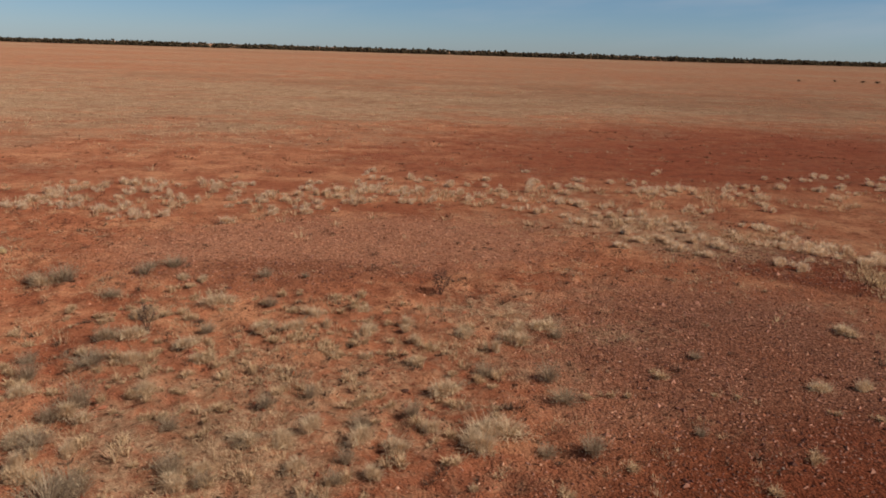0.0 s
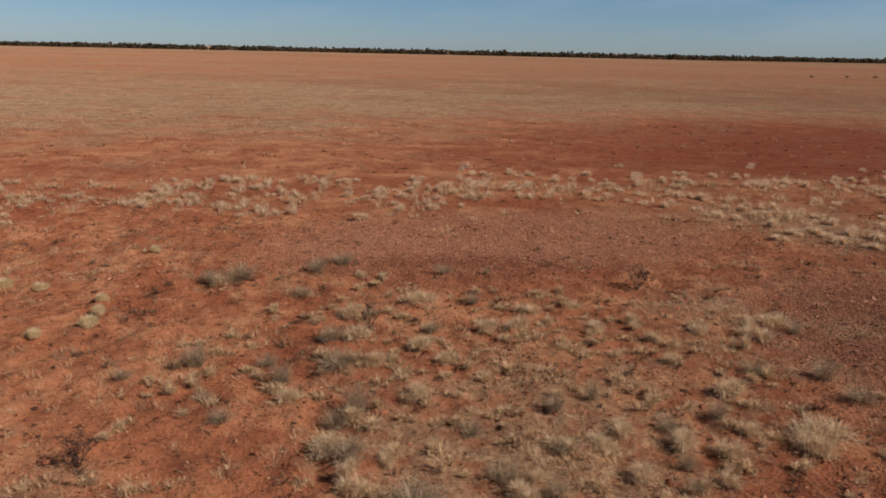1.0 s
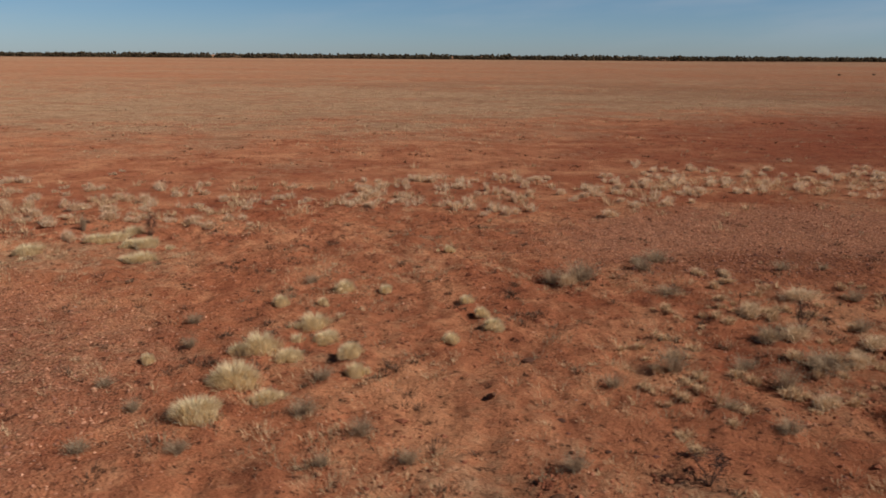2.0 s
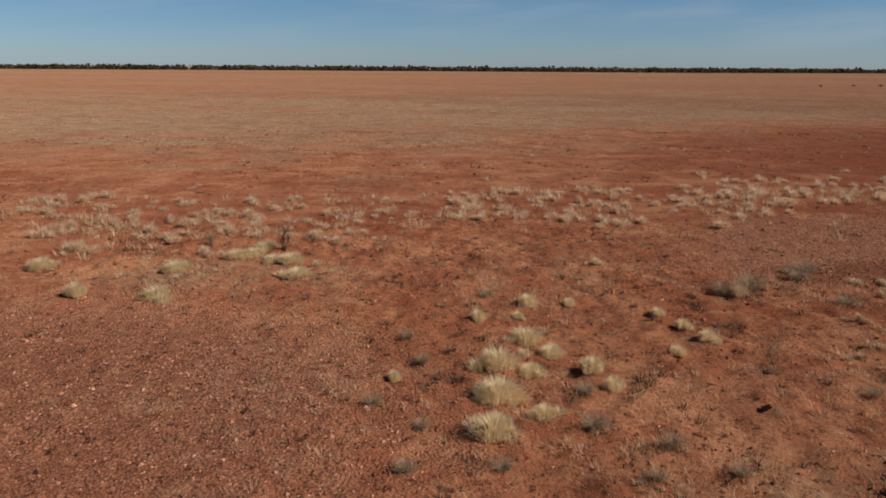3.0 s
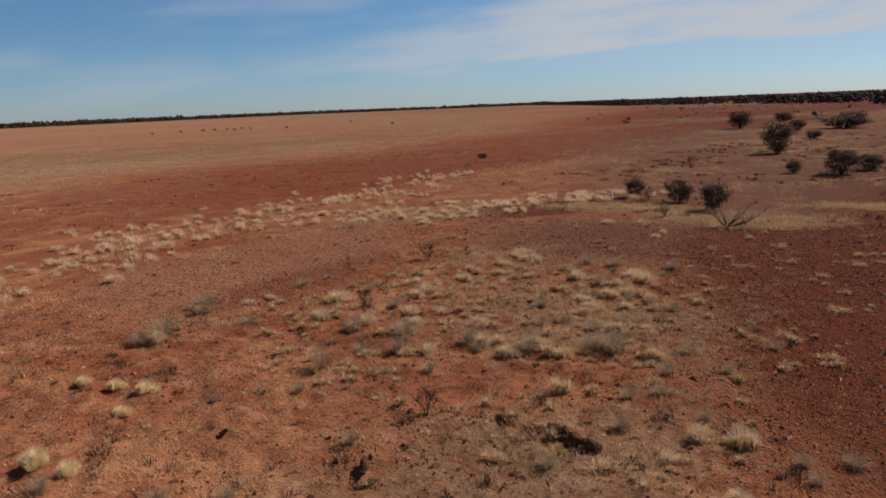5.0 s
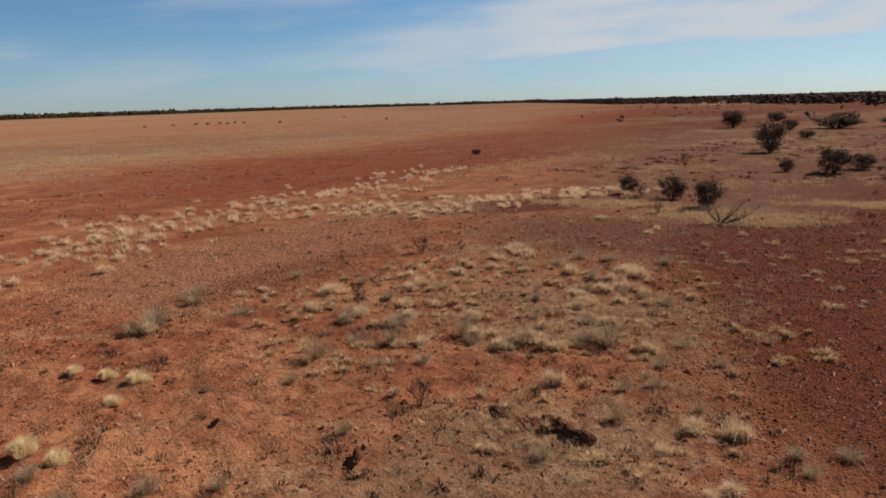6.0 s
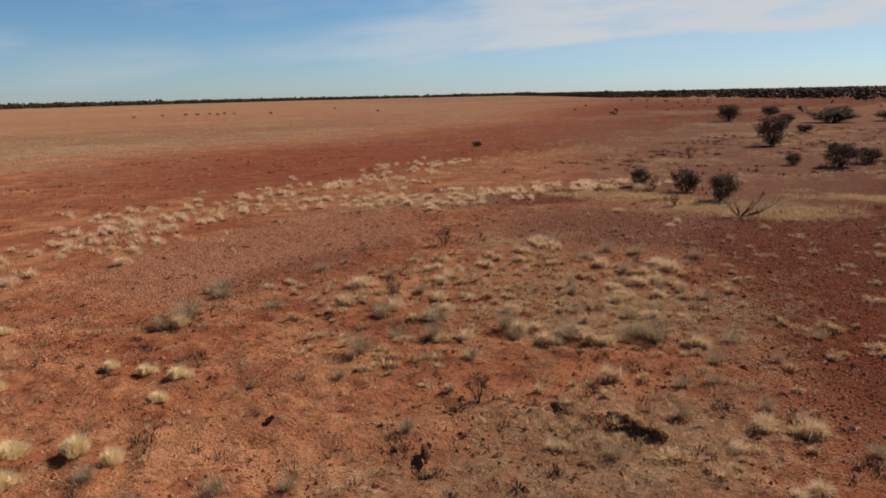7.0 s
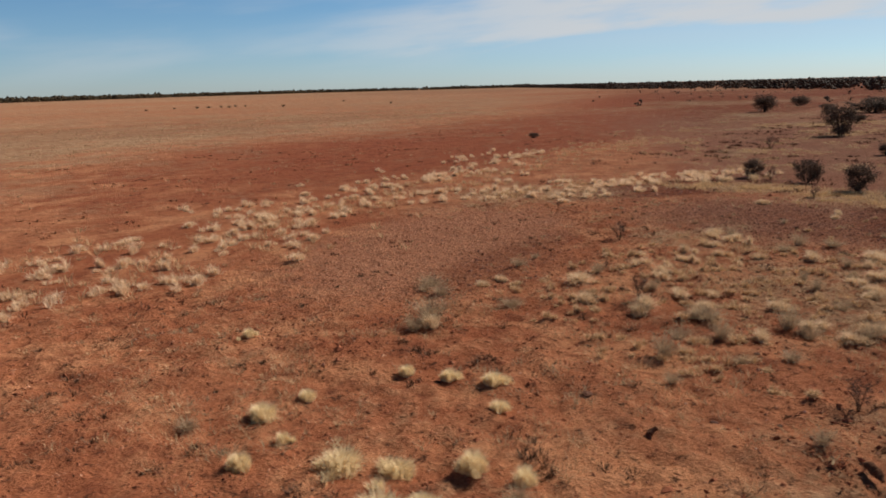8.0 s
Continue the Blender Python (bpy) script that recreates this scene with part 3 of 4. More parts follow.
GREY_SHRUBS_C = [
    (-4.11, 12.02, 0.49, 0.29), (-2.79, 13.9, 0.67, 0.22), (-1.94, 11.07, 0.51, 0.2), (-1.6, 13.74, 0.67, 0.38),
    (-1.41, 12.83, 0.84, 0.19), (-1.23, 11.05, 0.65, 0.28), (-1.15, 15.87, 0.51, 0.25), (0.68, 11.78, 0.31, 0.16),
    (1.58, 14.92, 0.38, 0.18),
]
GREY_SHRUBS = GREY_SHRUBS_A + GREY_SHRUBS_B + GREY_SHRUBS_C
BAND_A = [
    (-35.04, 29.97), (-34.69, 30.29), (-33.95, 27.66), (-33.81, 30.83), (-33.72, 29.9), (-33.27, 31.04),
    (-33.18, 27.15), (-32.29, 24.29), (-32.15, 25.4), (-31.55, 26.44), (-30.94, 27.68), (-30.9, 22.73), (-30.84, 25.73),
    (-30.59, 22.53), (-30.15, 30.05), (-29.94, 22.19), (-29.68, 29.46), (-29.43, 24.12), (-29.39, 24.7),
    (-29.31, 26.31), (-28.53, 25.76), (-28.52, 27.36), (-28.34, 23.7), (-28.07, 27.82), (-27.61, 27.5), (-27.55, 25.7),
    (-27.34, 29.91), (-26.98, 24.71), (-26.95, 22.01), (-26.91, 27.27), (-26.5, 21.98), (-26.44, 26.78),
    (-26.16, 28.42), (-26.13, 24.29), (-26, 29.27), (-25.97, 30.43), (-25.31, 28.69), (-24.2, 24.17), (-23.82, 23.78),
    (-22.87, 24.63), (-19.76, 29.49), (-19.52, 28.05), (-19.11, 26.58), (-19.04, 30.1), (-18.18, 31), (-17.83, 32.01),
]
BAND_B = [
    (-17.17, 31.71), (-16.2, 26.53), (-16, 30.36), (-15.02, 29.91), (-14.85, 26.26), (-14.38, 29.43), (-14.29, 25.88),
    (-14.17, 32.66), (-14.12, 27.83), (-13.47, 28.79), (-13.45, 30.79), (-12.5, 32.53), (-12.26, 29.2), (-11.47, 28.77),
    (-11.34, 25.42), (-11.13, 30.55), (-11.1, 29.05), (-10.14, 26.94), (-10.09, 29.54), (-9.81, 30.41), (-9.54, 33.48),
    (-9.19, 30.87), (-8.96, 27.3), (-8.73, 30.95), (-8.17, 30.43), (-7.37, 29.63), (-7.17, 31.84), (-6.81, 29.72),
    (-6.44, 34.78), (-5.91, 31.41), (-5.41, 31.12), (-5.41, 35.43), (-5.32, 29.73), (-4.58, 35.12), (-4.2, 30.48),
    (-3.5, 33.82), (-3.13, 31.87), (-2.79, 30.7), (-2.29, 31.38), (-1.87, 35.61), (-1.36, 32.81), (-1.2, 31.55),
    (-0.09, 33.02), (0.03, 28.62), (0.4, 35.24), (0.98, 30.71),
]
BAND_C = [
    (1.3, 33.94), (1.5, 32.63), (1.73, 30.25), (2.01, 23.7), (2.1, 34.08), (2.5, 34.15), (2.6, 28.3), (2.61, 36.42),
    (2.64, 25.64), (2.83, 27.38), (2.85, 24.52), (3.45, 24.96), (3.72, 28.46), (3.8, 23.57), (3.8, 27.07),
    (3.83, 24.64), (4.18, 35.91), (4.36, 27.59), (4.4, 26.29), (4.51, 22.99), (4.72, 24.75), (5.04, 26.37),
    (5.13, 35.32), (5.18, 33.9), (5.45, 24.11), (5.67, 33.31), (6.11, 29.82), (6.42, 25.73), (6.51, 22.29),
    (6.72, 29.6), (6.95, 21.75), (6.95, 34.2), (7.55, 33.62), (7.6, 24.38), (7.78, 27.16), (8.03, 26.77), (8.35, 25.2),
    (8.39, 24.47), (8.63, 23.81), (8.66, 33.14), (9.41, 23.9), (9.44, 22.62), (9.51, 30.33), (9.73, 35.38),
    (9.75, 31.48), (10.19, 23.33),
]
BAND_D = [
    (10.6, 35.53), (10.87, 34.85), (12.35, 35.83), (13.81, 33.33), (14.04, 35.38), (15.63, 36.38), (17.62, 37.49),
    (17.93, 36.78),
]
BAND = BAND_A + BAND_B + BAND_C + BAND_D

TUSSOCKS += [(13.08, 18.88, 1.0, 0.5), (11.99, 20.1, 0.9, 0.4), (10.8, 20.92, 0.8, 0.35), (-13.25, 5.36, 0.6, 0.26), (-6.99, 9.16, 0.5, 0.26), (-6.06, 11.16, 0.6, 0.3), (-4.57, 10.24, 0.45, 0.24), (-13.92, 8.53, 0.4, 0.2)]
GREY_SHRUBS += [(-10.81, 7.9, 0.6, 0.24), (-10.37, 7.49, 0.5, 0.2), (-6.91, 6.55, 0.4, 0.2), (-8.59, 9.58, 0.7, 0.26), (-5.38, 9.34, 0.6, 0.26), (-7.58, 10.27, 0.75, 0.3), (-11.65, 4.89, 0.42, 0.18), (-11.3, 4.3, 0.5, 0.2), (-11.0, 6.5, 0.4, 0.2), (-12.1, 4.6, 0.35, 0.16)]
TUSSOCKS += [(-8.36, 14.21, 0.6, 0.36), (-8.82, 12.57, 0.55, 0.34), (-9.72, 10.3, 0.5, 0.4), (-8.67, 8.3, 0.5, 0.36), (-2.16, 15.56, 0.8, 0.4), (-5.77, 11.61, 0.6, 0.34), (-3.57, 13.02, 0.7, 0.38), (-4.85, 11.24, 0.62, 0.34), (-4.43, 16.05, 0.62, 0.36), (-10.96, 12.4, 0.5, 0.34), (-9.55, 9.9, 0.5, 0.36)]
GREY_SHRUBS += [(-11.95, 7.51, 0.5, 0.26), (-9.81, 12.15, 0.7, 0.46)]
for x, y, w, h in TUSSOCKS:
    if abs(x + 19.8) < 1.5 and y < 16:
        w, h = w * 1.5, h * 1.1
    if x < -23 and 19 < y < 23:
        w, h = w * 1.6, h * 1.2
    size = "large" if w > 0.8 else "small" if w < 0.5 else "rounded"
    plant_tussock(x, y, min(w * 0.95, 1.15), max(h * 0.98, 0.25), rng, size + " straw-coloured dry grass tussock on red earth", "scattered grass tussocks", CUSHIONS if x < -15 else FULL)
for x, y in BAND:
    plant_tussock(x, y, rng.uniform(0.42, 0.82), rng.uniform(0.3, 0.5), rng, "pale dry grass tussock in a belt of tussocks", "belt of grass tussocks")


# between them the belt is filled with ragged clusters; small tufts are strewn over the sandy rise
BELT = [([(-36, 29), (-29, 26.5), (-21, 27), (-15, 28.5), (-8, 31.2), (0, 33.2), (8, 33.6), (15, 36), (22, 38)], 3.0, 100), ([(1, 28.5), (4.5, 26.3), (8, 24.2), (12, 22.6), (16, 20.8)], 1.5, 46)]


def tuft_places():
    places = []
    for line, half, clusters in BELT:
        for k in range(clusters):
            at = rng.uniform(0, 1) * (len(line) - 1)
            j = int(at)
            cx = line[j][0] + (line[j + 1][0] - line[j][0]) * (at - j)
            cy = line[j][1] + (line[j + 1][1] - line[j][1]) * (at - j) + rng.normal(0, half * 0.72)
            for _ in range(rng.integers(1, 5)):
                w = rng.uniform(0.3, 0.8)
                places.append((cx + rng.normal(0, 0.75), cy + rng.normal(0, 0.4), w, w * rng.uniform(0.85, 1.2)))
    return places


def rise_places():
    places = []
    for _ in range(1500):
        x, y = rng.uniform(-13.5, 7.5), rng.uniform(5.2, 18.5)
        bare = soil(np.array([x]), np.array([y]))[0][0]
        thick = noise.noise(Vector((x * 0.42, y * 0.42, 7))) + 0.7 * noise.noise(Vector((x * 1.1, y * 1.1, 3)))
        if y < 20 - 0.55 * (x + 9) and y > 4.5 - 0.35 * (x + 9) and rng.uniform(0, 1) < (0.42 + 1.1 * thick) * (1 - 0.75 * bare):
            w = rng.uniform(0.2, 0.55)
            places.append((x, y, w, w * rng.uniform(0.8, 1.25)))
    return places


def build_loose_tufts(places, straw, label):
    kinds = [tussock_blades(np.random.default_rng(300 + k), 170, True, 1.45) for k in range(6)]
    vs, qs, ts, at = [], [], [], 0
    for x, y, w, h in places:
        v, q, t, _ = kinds[rng.integers(0, 6)]
        c, k = math.cos(x * 91), math.sin(x * 91)
        z = float(ground_z(x, y))
        vs.append(np.stack([x + w * (v[:, 0] * c - v[:, 1] * k), y + w * (v[:, 0] * k + v[:, 1] * c), z + h * v[:, 2]], 1))
        qs.append(q + at)
        ts.append(t + at)
        at += len(v)
    me = arrays_mesh("grass_tufts", np.concatenate(vs), np.concatenate(qs), np.concatenate(ts), straw)
    tagged(new("grass_tufts", me), label, "grass tufts", kind="stuff")


build_loose_tufts(tuft_places(), STRAW, "small ragged tufts of pale dry grass on red earth")
build_loose_tufts(rise_places(), STRAW_LOW, "small ragged tufts of tawny grass on sandy earth")


# ---- low grey shrubs ----
def shrub_meshes(seed):
    """A low dome of fine grey twigs with small leaves at their ends, one metre across."""
    rng = np.random.default_rng(seed)
    n = 330
    out = rng.uniform(0, 6.283, n)
    r = rng.uniform(0, 0.14, n)
    base = np.stack([r * np.cos(out), r * np.sin(out), np.full(n, -0.01)], 1)
    lean = np.clip(rng.normal(0.72, 0.3, n), 0.05, 1.35)
    v, q, t = blades(rng, base, out + rng.normal(0, 0.3, n), rng.uniform(0.22, 0.56, n), lean, rng.uniform(0.005, 0.011, n), rng.uniform(-0.2, 0.4))
    twigs = arrays_mesh("twig_dome", v, q, t, GREY_TWIG)
    tips = v.reshape(-1, 5, 3)
    m = 520
    k = rng.integers(0, n, m)
    f = rng.uniform(0.35, 1.0, (m, 1))
    at = tips[k, 2] * (1 - f) + tips[k, 4] * f + rng.normal(0, 0.025, (m, 3))
    at[:, 2] = np.maximum(at[:, 2], 0.015)
    lv, lq, lt = blades(rng, at, rng.uniform(0, 6.283, m), rng.uniform(0.03, 0.07, m), rng.uniform(0.1, 1.4, m), rng.uniform(0.008, 0.018, m), 0.5)
    return twigs, arrays_mesh("foliage", lv, lq, lt, GREY_LEAF)


SHRUBS = [shrub_meshes(60 + k) for k in range(5)]
for x, y, w, h in GREY_SHRUBS:
    if -12.5 < x < -1 and 9 < y < 16:
        h = h * 1.2
    twigs, leaves = SHRUBS[rng.integers(0, len(SHRUBS))]
    ob = new("grey_shrub")
    ob.matrix_basis = pose(x, y, float(ground_z(x, y)), 0, 0, rng.uniform(0, 360)) @ Matrix.Diagonal((w, w, max(h, 0.2) / 0.5, 1))
    part("twig_dome", twigs, ob)
    part("foliage", leaves, ob, "small dull grey-green leaves")
    tagged(ob, "low grey twiggy shrub, half dry, on red earth", "shrub", "low grey shrubs")


# ---- upright bushes ----
def bush_meshes(seed, leaf=0.046, leaves=4800):
    """A bush one metre high: a few limbs from the ground, forked, and an uneven crown of small leaves."""
    rng = np.random.default_rng(seed)
    stems, tips = [], []
    for k in range(rng.integers(4, 7)):
        w = rng.uniform(0, 6.283)
        reach = rng.uniform(0.15, 0.45)
        top = np.array([reach * math.cos(w), reach * math.sin(w), rng.uniform(0.4, 0.85)])
        mid = top * (0.4, 0.4, 0.55) + rng.normal(0, 0.03, 3)
        v, q = limb([(0.03 * math.cos(w), 0.03 * math.sin(w), -0.03), tuple(mid), tuple(top)], [0.02, 0.014, 0.007])
        stems.append((v, q, []))
        for j in range(4):
            w2 = w + rng.normal(0, 0.9)
            start = mid + (top - mid) * rng.uniform(0.1, 0.9)
            end = start + np.array([math.cos(w2), math.sin(w2), 0]) * rng.uniform(0.08, 0.26) + (0, 0, rng.uniform(0.04, 0.28))
            v, q = limb([tuple(start), tuple((start + end) / 2 + rng.normal(0, 0.015, 3)), tuple(end)], [0.011, 0.008, 0.004], 4)
            stems.append((v, q, []))
            tips += [end, (start + end) / 2]
        tips.append(top)
    tips = np.array(tips)
    if leaves > 500:
        # leafy shoots fill the crown down to near the ground
        w, z = rng.uniform(0, 6.283, 110), rng.uniform(0.04, 0.92, 110) ** 0.85
        r = np.sqrt(rng.uniform(0, 1, 110)) * (0.17 + 0.85 * z * (1.08 - z))
        more = np.stack([r * np.cos(w), r * np.sin(w), z], 1)
        tips = np.concatenate([tips, more])
    k = rng.integers(0, len(tips), leaves)
    at = tips[k] + rng.normal(0, 1, (leaves, 3)) * rng.uniform(0.045, 0.075, len(tips))[k][:, None]
    at[:, 2] = np.abs(at[:, 2]) + 0.03
    v, q, t = blades(rng, at, rng.uniform(0, 6.283, leaves), rng.uniform(0.7, 1.5, leaves) * leaf, rng.uniform(0.1, 1.5, leaves), rng.uniform(0.4, 0.7, leaves) * leaf, 0.4)
    sv, sq, st = gather(stems)
    return (sv, sq, st), (v, q, t)


BUSHES = []
for k in range(4):
    (sv, sq, st), (lv, lq, lt) = bush_meshes(90 + k)
    BUSHES.append((arrays_mesh("branching_stem", sv, sq, st, BARK), arrays_mesh("crown", lv, lq, lt, LEAF)))
THIN = []
for k in range(2):
    (sv, sq, st), (lv, lq, lt) = bush_meshes(120 + k, 0.045, 1000)
    THIN.append((arrays_mesh("branching_stem", sv, sq, st, TWIGGY), arrays_mesh("crown", lv, lq, lt, TWIGGY)))


def plant_bush(x, y, w, h, kinds, label, group, category="bush"):
    stems, leaves = kinds[rng.integers(0, len(kinds))]
    ob = new("bush")
    ob.matrix_basis = pose(x, y, float(ground_z(x, y)), 0, 0, rng.uniform(0, 360)) @ Matrix.Diagonal((w, w, h, 1))
    part("branching_stem", stems, ob)
    part("crown", leaves, ob)
    return tagged(ob, label, category, group)


for x, y, w, h in [(13.9, 19.35, 1.15, 0.92), (12.9, 16.55, 1.3, 1.08), (10.8, 14.1, 1.35, 1.2), (44.8, 20.6, 2.7, 2.5), (93, 39.2, 4.2, 2.5), (28.5, 12.5, 2.2, 1.5), (31.5, 11.4, 1.7, 1.0),
                   (91, 24.6, 6.2, 1.6), (84.5, 29.0, 2.3, 1.4), (66, 22.7, 2.0, 0.9), (35.1, 45.0, 1.1, 0.45), (105, 26, 4.5, 1.7), (120, 40, 4, 1.6), (28.5, 15.2, 1.1, 0.75), (97, 18, 4.5, 1.5)]:
    plant_bush(x, y, w, h, BUSHES, "dark leafy bush standing alone on stony red ground", "scattered dark bushes")
for x, y, w, h in [(13.3, 18.29, 0.6, 0.72), (12.85, 16.08, 0.5, 0.6), (8.33, 15.32, 0.6, 0.5), (30.5, 22.6, 0.9, 0.9), (-13.38, 10.35, 0.45, 0.5), (-9.93, 15.3, 0.4, 0.65), (-24.9, 22.6, 0.5, 0.7), (-3.75, 18.6, 0.55, 0.62)]:
    plant_bush(x, y, w, h, THIN, "thin leafless brown bush of upright twigs", "thin twiggy bushes")
FAR = []
for k in range(3):
    (sv, sq, st), (lv, lq, lt) = bush_meshes(130 + k, 0.07, 700)
    FAR.append((arrays_mesh("branching_stem", sv, sq, st, BARK), arrays_mesh("crown", lv, lq, lt, LEAF)))
for x, y, w, h in [(95.8, 216.5, 1.4, 0.9), (110, 224, 1.4, 0.9), (117.3, 222.4, 2.0, 1.1), (120.9, 221.2, 2.4, 1.1), (124.3, 219, 1.4, 1.1), (123.1, 213, 2.0, 1.0), (133, 223, 1.8, 1.1),
                   (131.4, 215.4, 1.2, 0.9), (130.6, 194.9, 1.6, 1.2), (194, 232, 1.6, 1.0), (156.6, 172, 1.4, 1.0)]:
    plant_bush(x, y, w * 0.85, h * 0.62, FAR, "small dark bush far out on the grass plain", "far bushes on the plain")


def build_dead_bush(x, y):
    """A dead bush: a few dark limbs forked from the ground, with a haze of fine twigs over them."""
    rng2 = np.random.default_rng(5)
    right = np.array([0.5, -0.86, 0])
    back = np.array([0.86, 0.5, 0])
    ob = new("dead_bush")
    ob.matrix_basis = pose(x, y, 0) @ Matrix.Scale(0.8, 4)
    for reach, deep, tall, sag in ((-0.75, 0.1, 0.72, 0.3), (1.9, 0.15, 0.9, 0.3), (0.5, -0.3, 0.85, 0.4), (-0.35, 0.4, 1.0, 0.45), (1.1, -0.35, 0.6, 0.22), (1.2, 0.5, 1.1, 0.45)):
        tip = right * reach + back * deep + np.array([0, 0, tall])
        mid = (right * reach + back * deep) * 0.5 + np.array([0, 0, sag]) + rng2.normal(0, 0.03, 3)
        low = mid * 0.35 + rng2.normal(0, 0.02, 3)
        pieces = [(*limb([(0, 0, -0.05), tuple(low), tuple(mid), tuple((mid + tip) / 2 + rng2.normal(0, 0.04, 3)), tuple(tip)], [0.05, 0.04, 0.028, 0.016, 0.006]), [])]
        for j in range(12):
            s0 = mid + (tip - mid) * rng2.uniform(-0.5, 0.95)
            e0 = s0 + right * rng2.normal(0.05, 0.18) + back * rng2.normal(0, 0.18) + (0, 0, rng2.uniform(0.08, 0.42))
            pieces.append((*limb([tuple(s0), tuple((s0 + e0) / 2 + rng2.normal(0, 0.02, 3)), tuple(e0)], [0.011, 0.007, 0.003], 4), []))
        pv, pq, pt = gather(pieces)
        part("bare_limb", arrays_mesh("bare_limb", pv, pq, pt, BARK), ob, "bare dead limb with side twigs")
    n = 1500
    at = right * rng2.uniform(-0.9, 1.9, (n, 1)) + back * rng2.normal(0, 0.3, (n, 1)) + np.stack([np.zeros(n), np.zeros(n), rng2.uniform(0.35, 0.95, n)], 1)
    part("twig_haze", arrays_mesh("twig_haze", *blades(rng2, at, rng2.uniform(0, 6.28, n), rng2.uniform(0.1, 0.26, n), rng2.uniform(0.1, 1.0, n), rng2.uniform(0.004, 0.009, n), 0.3), GREY_TWIG), ob, "haze of fine grey dead twigs")
    tagged(ob, "dead dark bush of bare spreading limbs in dry grass", "bush")


build_dead_bush(6.77, 12.11)


# ---- dung and turned earth ----
def log_mesh(seed, points, radii):
    """A rotten, cracked piece of wood along a few points."""
    bm = bmesh.new()
    rings = []
    fine = 7
    pts = [Vector(p) for p in points]
    spine = []
    for k in range(len(pts) - 1):
        for j in range(fine):
            f = j / fine
            spine.append((pts[k].lerp(pts[k + 1], f), radii[k] * (1 - f) + radii[k + 1] * f))
    spine.append((pts[-1], radii[-1]))
    for k, (p, r) in enumerate(spine):
        way = spine[min(k + 1, len(spine) - 1)][0] - spine[max(k - 1, 0)][0]
        turn = way.to_track_quat("Z", "Y")
        ring = []
        for j in range(14):
            w = 2 * math.pi * j / 14
            d = turn @ Vector((math.cos(w), math.sin(w), 0))
            q = r * (1 + 0.75 * noise.noise((p + d * r) * 8 + Vector((seed, 0, 0))) + 0.35 * noise.noise((p + d * r) * 25))
            ring.append(bm.verts.new(p + d * q))
        rings.append(ring)
    for lower, upper in zip(rings, rings[1:]):
        for j in range(14):
            bm.faces.new((lower[j], lower[(j + 1) % 14], upper[(j + 1) % 14], upper[j]))
    bm.faces.new(rings[0][::-1])
    bm.faces.new(rings[-1])
    me = bpy.data.meshes.new("fallen_log")
    bm.to_mesh(me)
    bm.free()
    me.materials.append(OLD_WOOD)
    return me


for k, (points, radii, label) in enumerate([
        ([(-12.68, 8.38, 0.1), (-12.72, 8.3, 0.07), (-12.78, 8.13, 0.05), (-12.84, 7.93, 0.035), (-12.86, 7.73, 0.04), (-12.88, 7.5, 0.05), (-12.89, 7.36, 0.03)], [0.03, 0.08, 0.115, 0.1, 0.085, 0.115, 0.04], "rotten red-brown log lying on bare red earth"),
        ([(-15.46, 9.76, 0.02), (-15.36, 9.84, 0.07), (-15.26, 9.93, 0.1), (-15.2, 9.99, 0.05)], [0.03, 0.055, 0.05, 0.03], "small rotten brown stump in red earth"),
        ([(-12.8, 9.3, 0.03), (-12.92, 9.05, 0.045), (-13.02, 8.78, 0.02)], [0.04, 0.07, 0.035], "short brown branch lying on red earth"),
        ([(-15.88, 12.6, 0.02), (-15.82, 12.52, 0.12)], [0.05, 0.03], "small rotten brown stump in red earth")]):
    tagged(new("fallen_log", log_mesh(k * 3.0, points, radii)), label, "dead wood", "dead wood")


def dung_mesh(seed):
    rng2 = np.random.default_rng(seed)
    bm = bmesh.new()
    bmesh.ops.create_icosphere(bm, subdivisions=3, radius=1)
    for v in bm.verts:
        n = noise.noise(v.co * 2.2 + Vector((seed, 0, 0)))
        rim = 1 + 0.18 * n
        v.co = Vector((v.co.x * rim, v.co.y * rim, max(v.co.z, -0.3) * 0.28 * (1 + 0.6 * n)))
    me = bpy.data.meshes.new("dung_pat")
    bm.to_mesh(me)
    bm.free()
    me.materials.append(DUNG)
    return me


PATS = [dung_mesh(k) for k in range(3)]
for x, y, s in [(-15.15, 13.95, 0.16), (-6.55, 13.4, 0.1), (-4.3, 13.1, 0.11), (-14.9, 12.0, 0.09), (-16.3, 9.9, 0.08), (-9.25, 18.6, 0.12), (-6.2, 17.6, 0.11),
                (-14.4, 11.2, 0.07), (-11.9, 12.2, 0.08)]:
    s *= 0.7
    ob = new("dung_pat", PATS[rng.integers(0, 3)])
    ob.matrix_basis = pose(x, y, float(ground_z(x, y)) + 0.01, 0, 0, rng.uniform(0, 360)) @ Matrix.Diagonal((s, s * rng.uniform(0.7, 1), s, 1))
    tagged(ob, "dried dark brown dung pat lying on red earth", "dung pat", "dung pats")

for cx, cy, a, b, d in HOLLOWS[:3]:
    n = 120
    w, r = rng.uniform(0, 6.28, n), np.abs(rng.normal(0.0, 0.2, n))
    c = np.stack([cx - 0.05 + r * np.cos(w), cy + 0.4 + r * np.sin(w), np.full(n, 0.03)], 1)
    c[:, 2] = ground_z(c[:, 0], c[:, 1]) + 0.01
    v, t = lumps(rng, c, rng.uniform(0.008, 0.03, n), 0.7)
    tagged(new("spoil_heap", arrays_mesh("spoil_heap", v, [], t, CLOD)), "loose red clods thrown up beside a dug hollow", "spoil heap", "spoil heaps", "stuff")


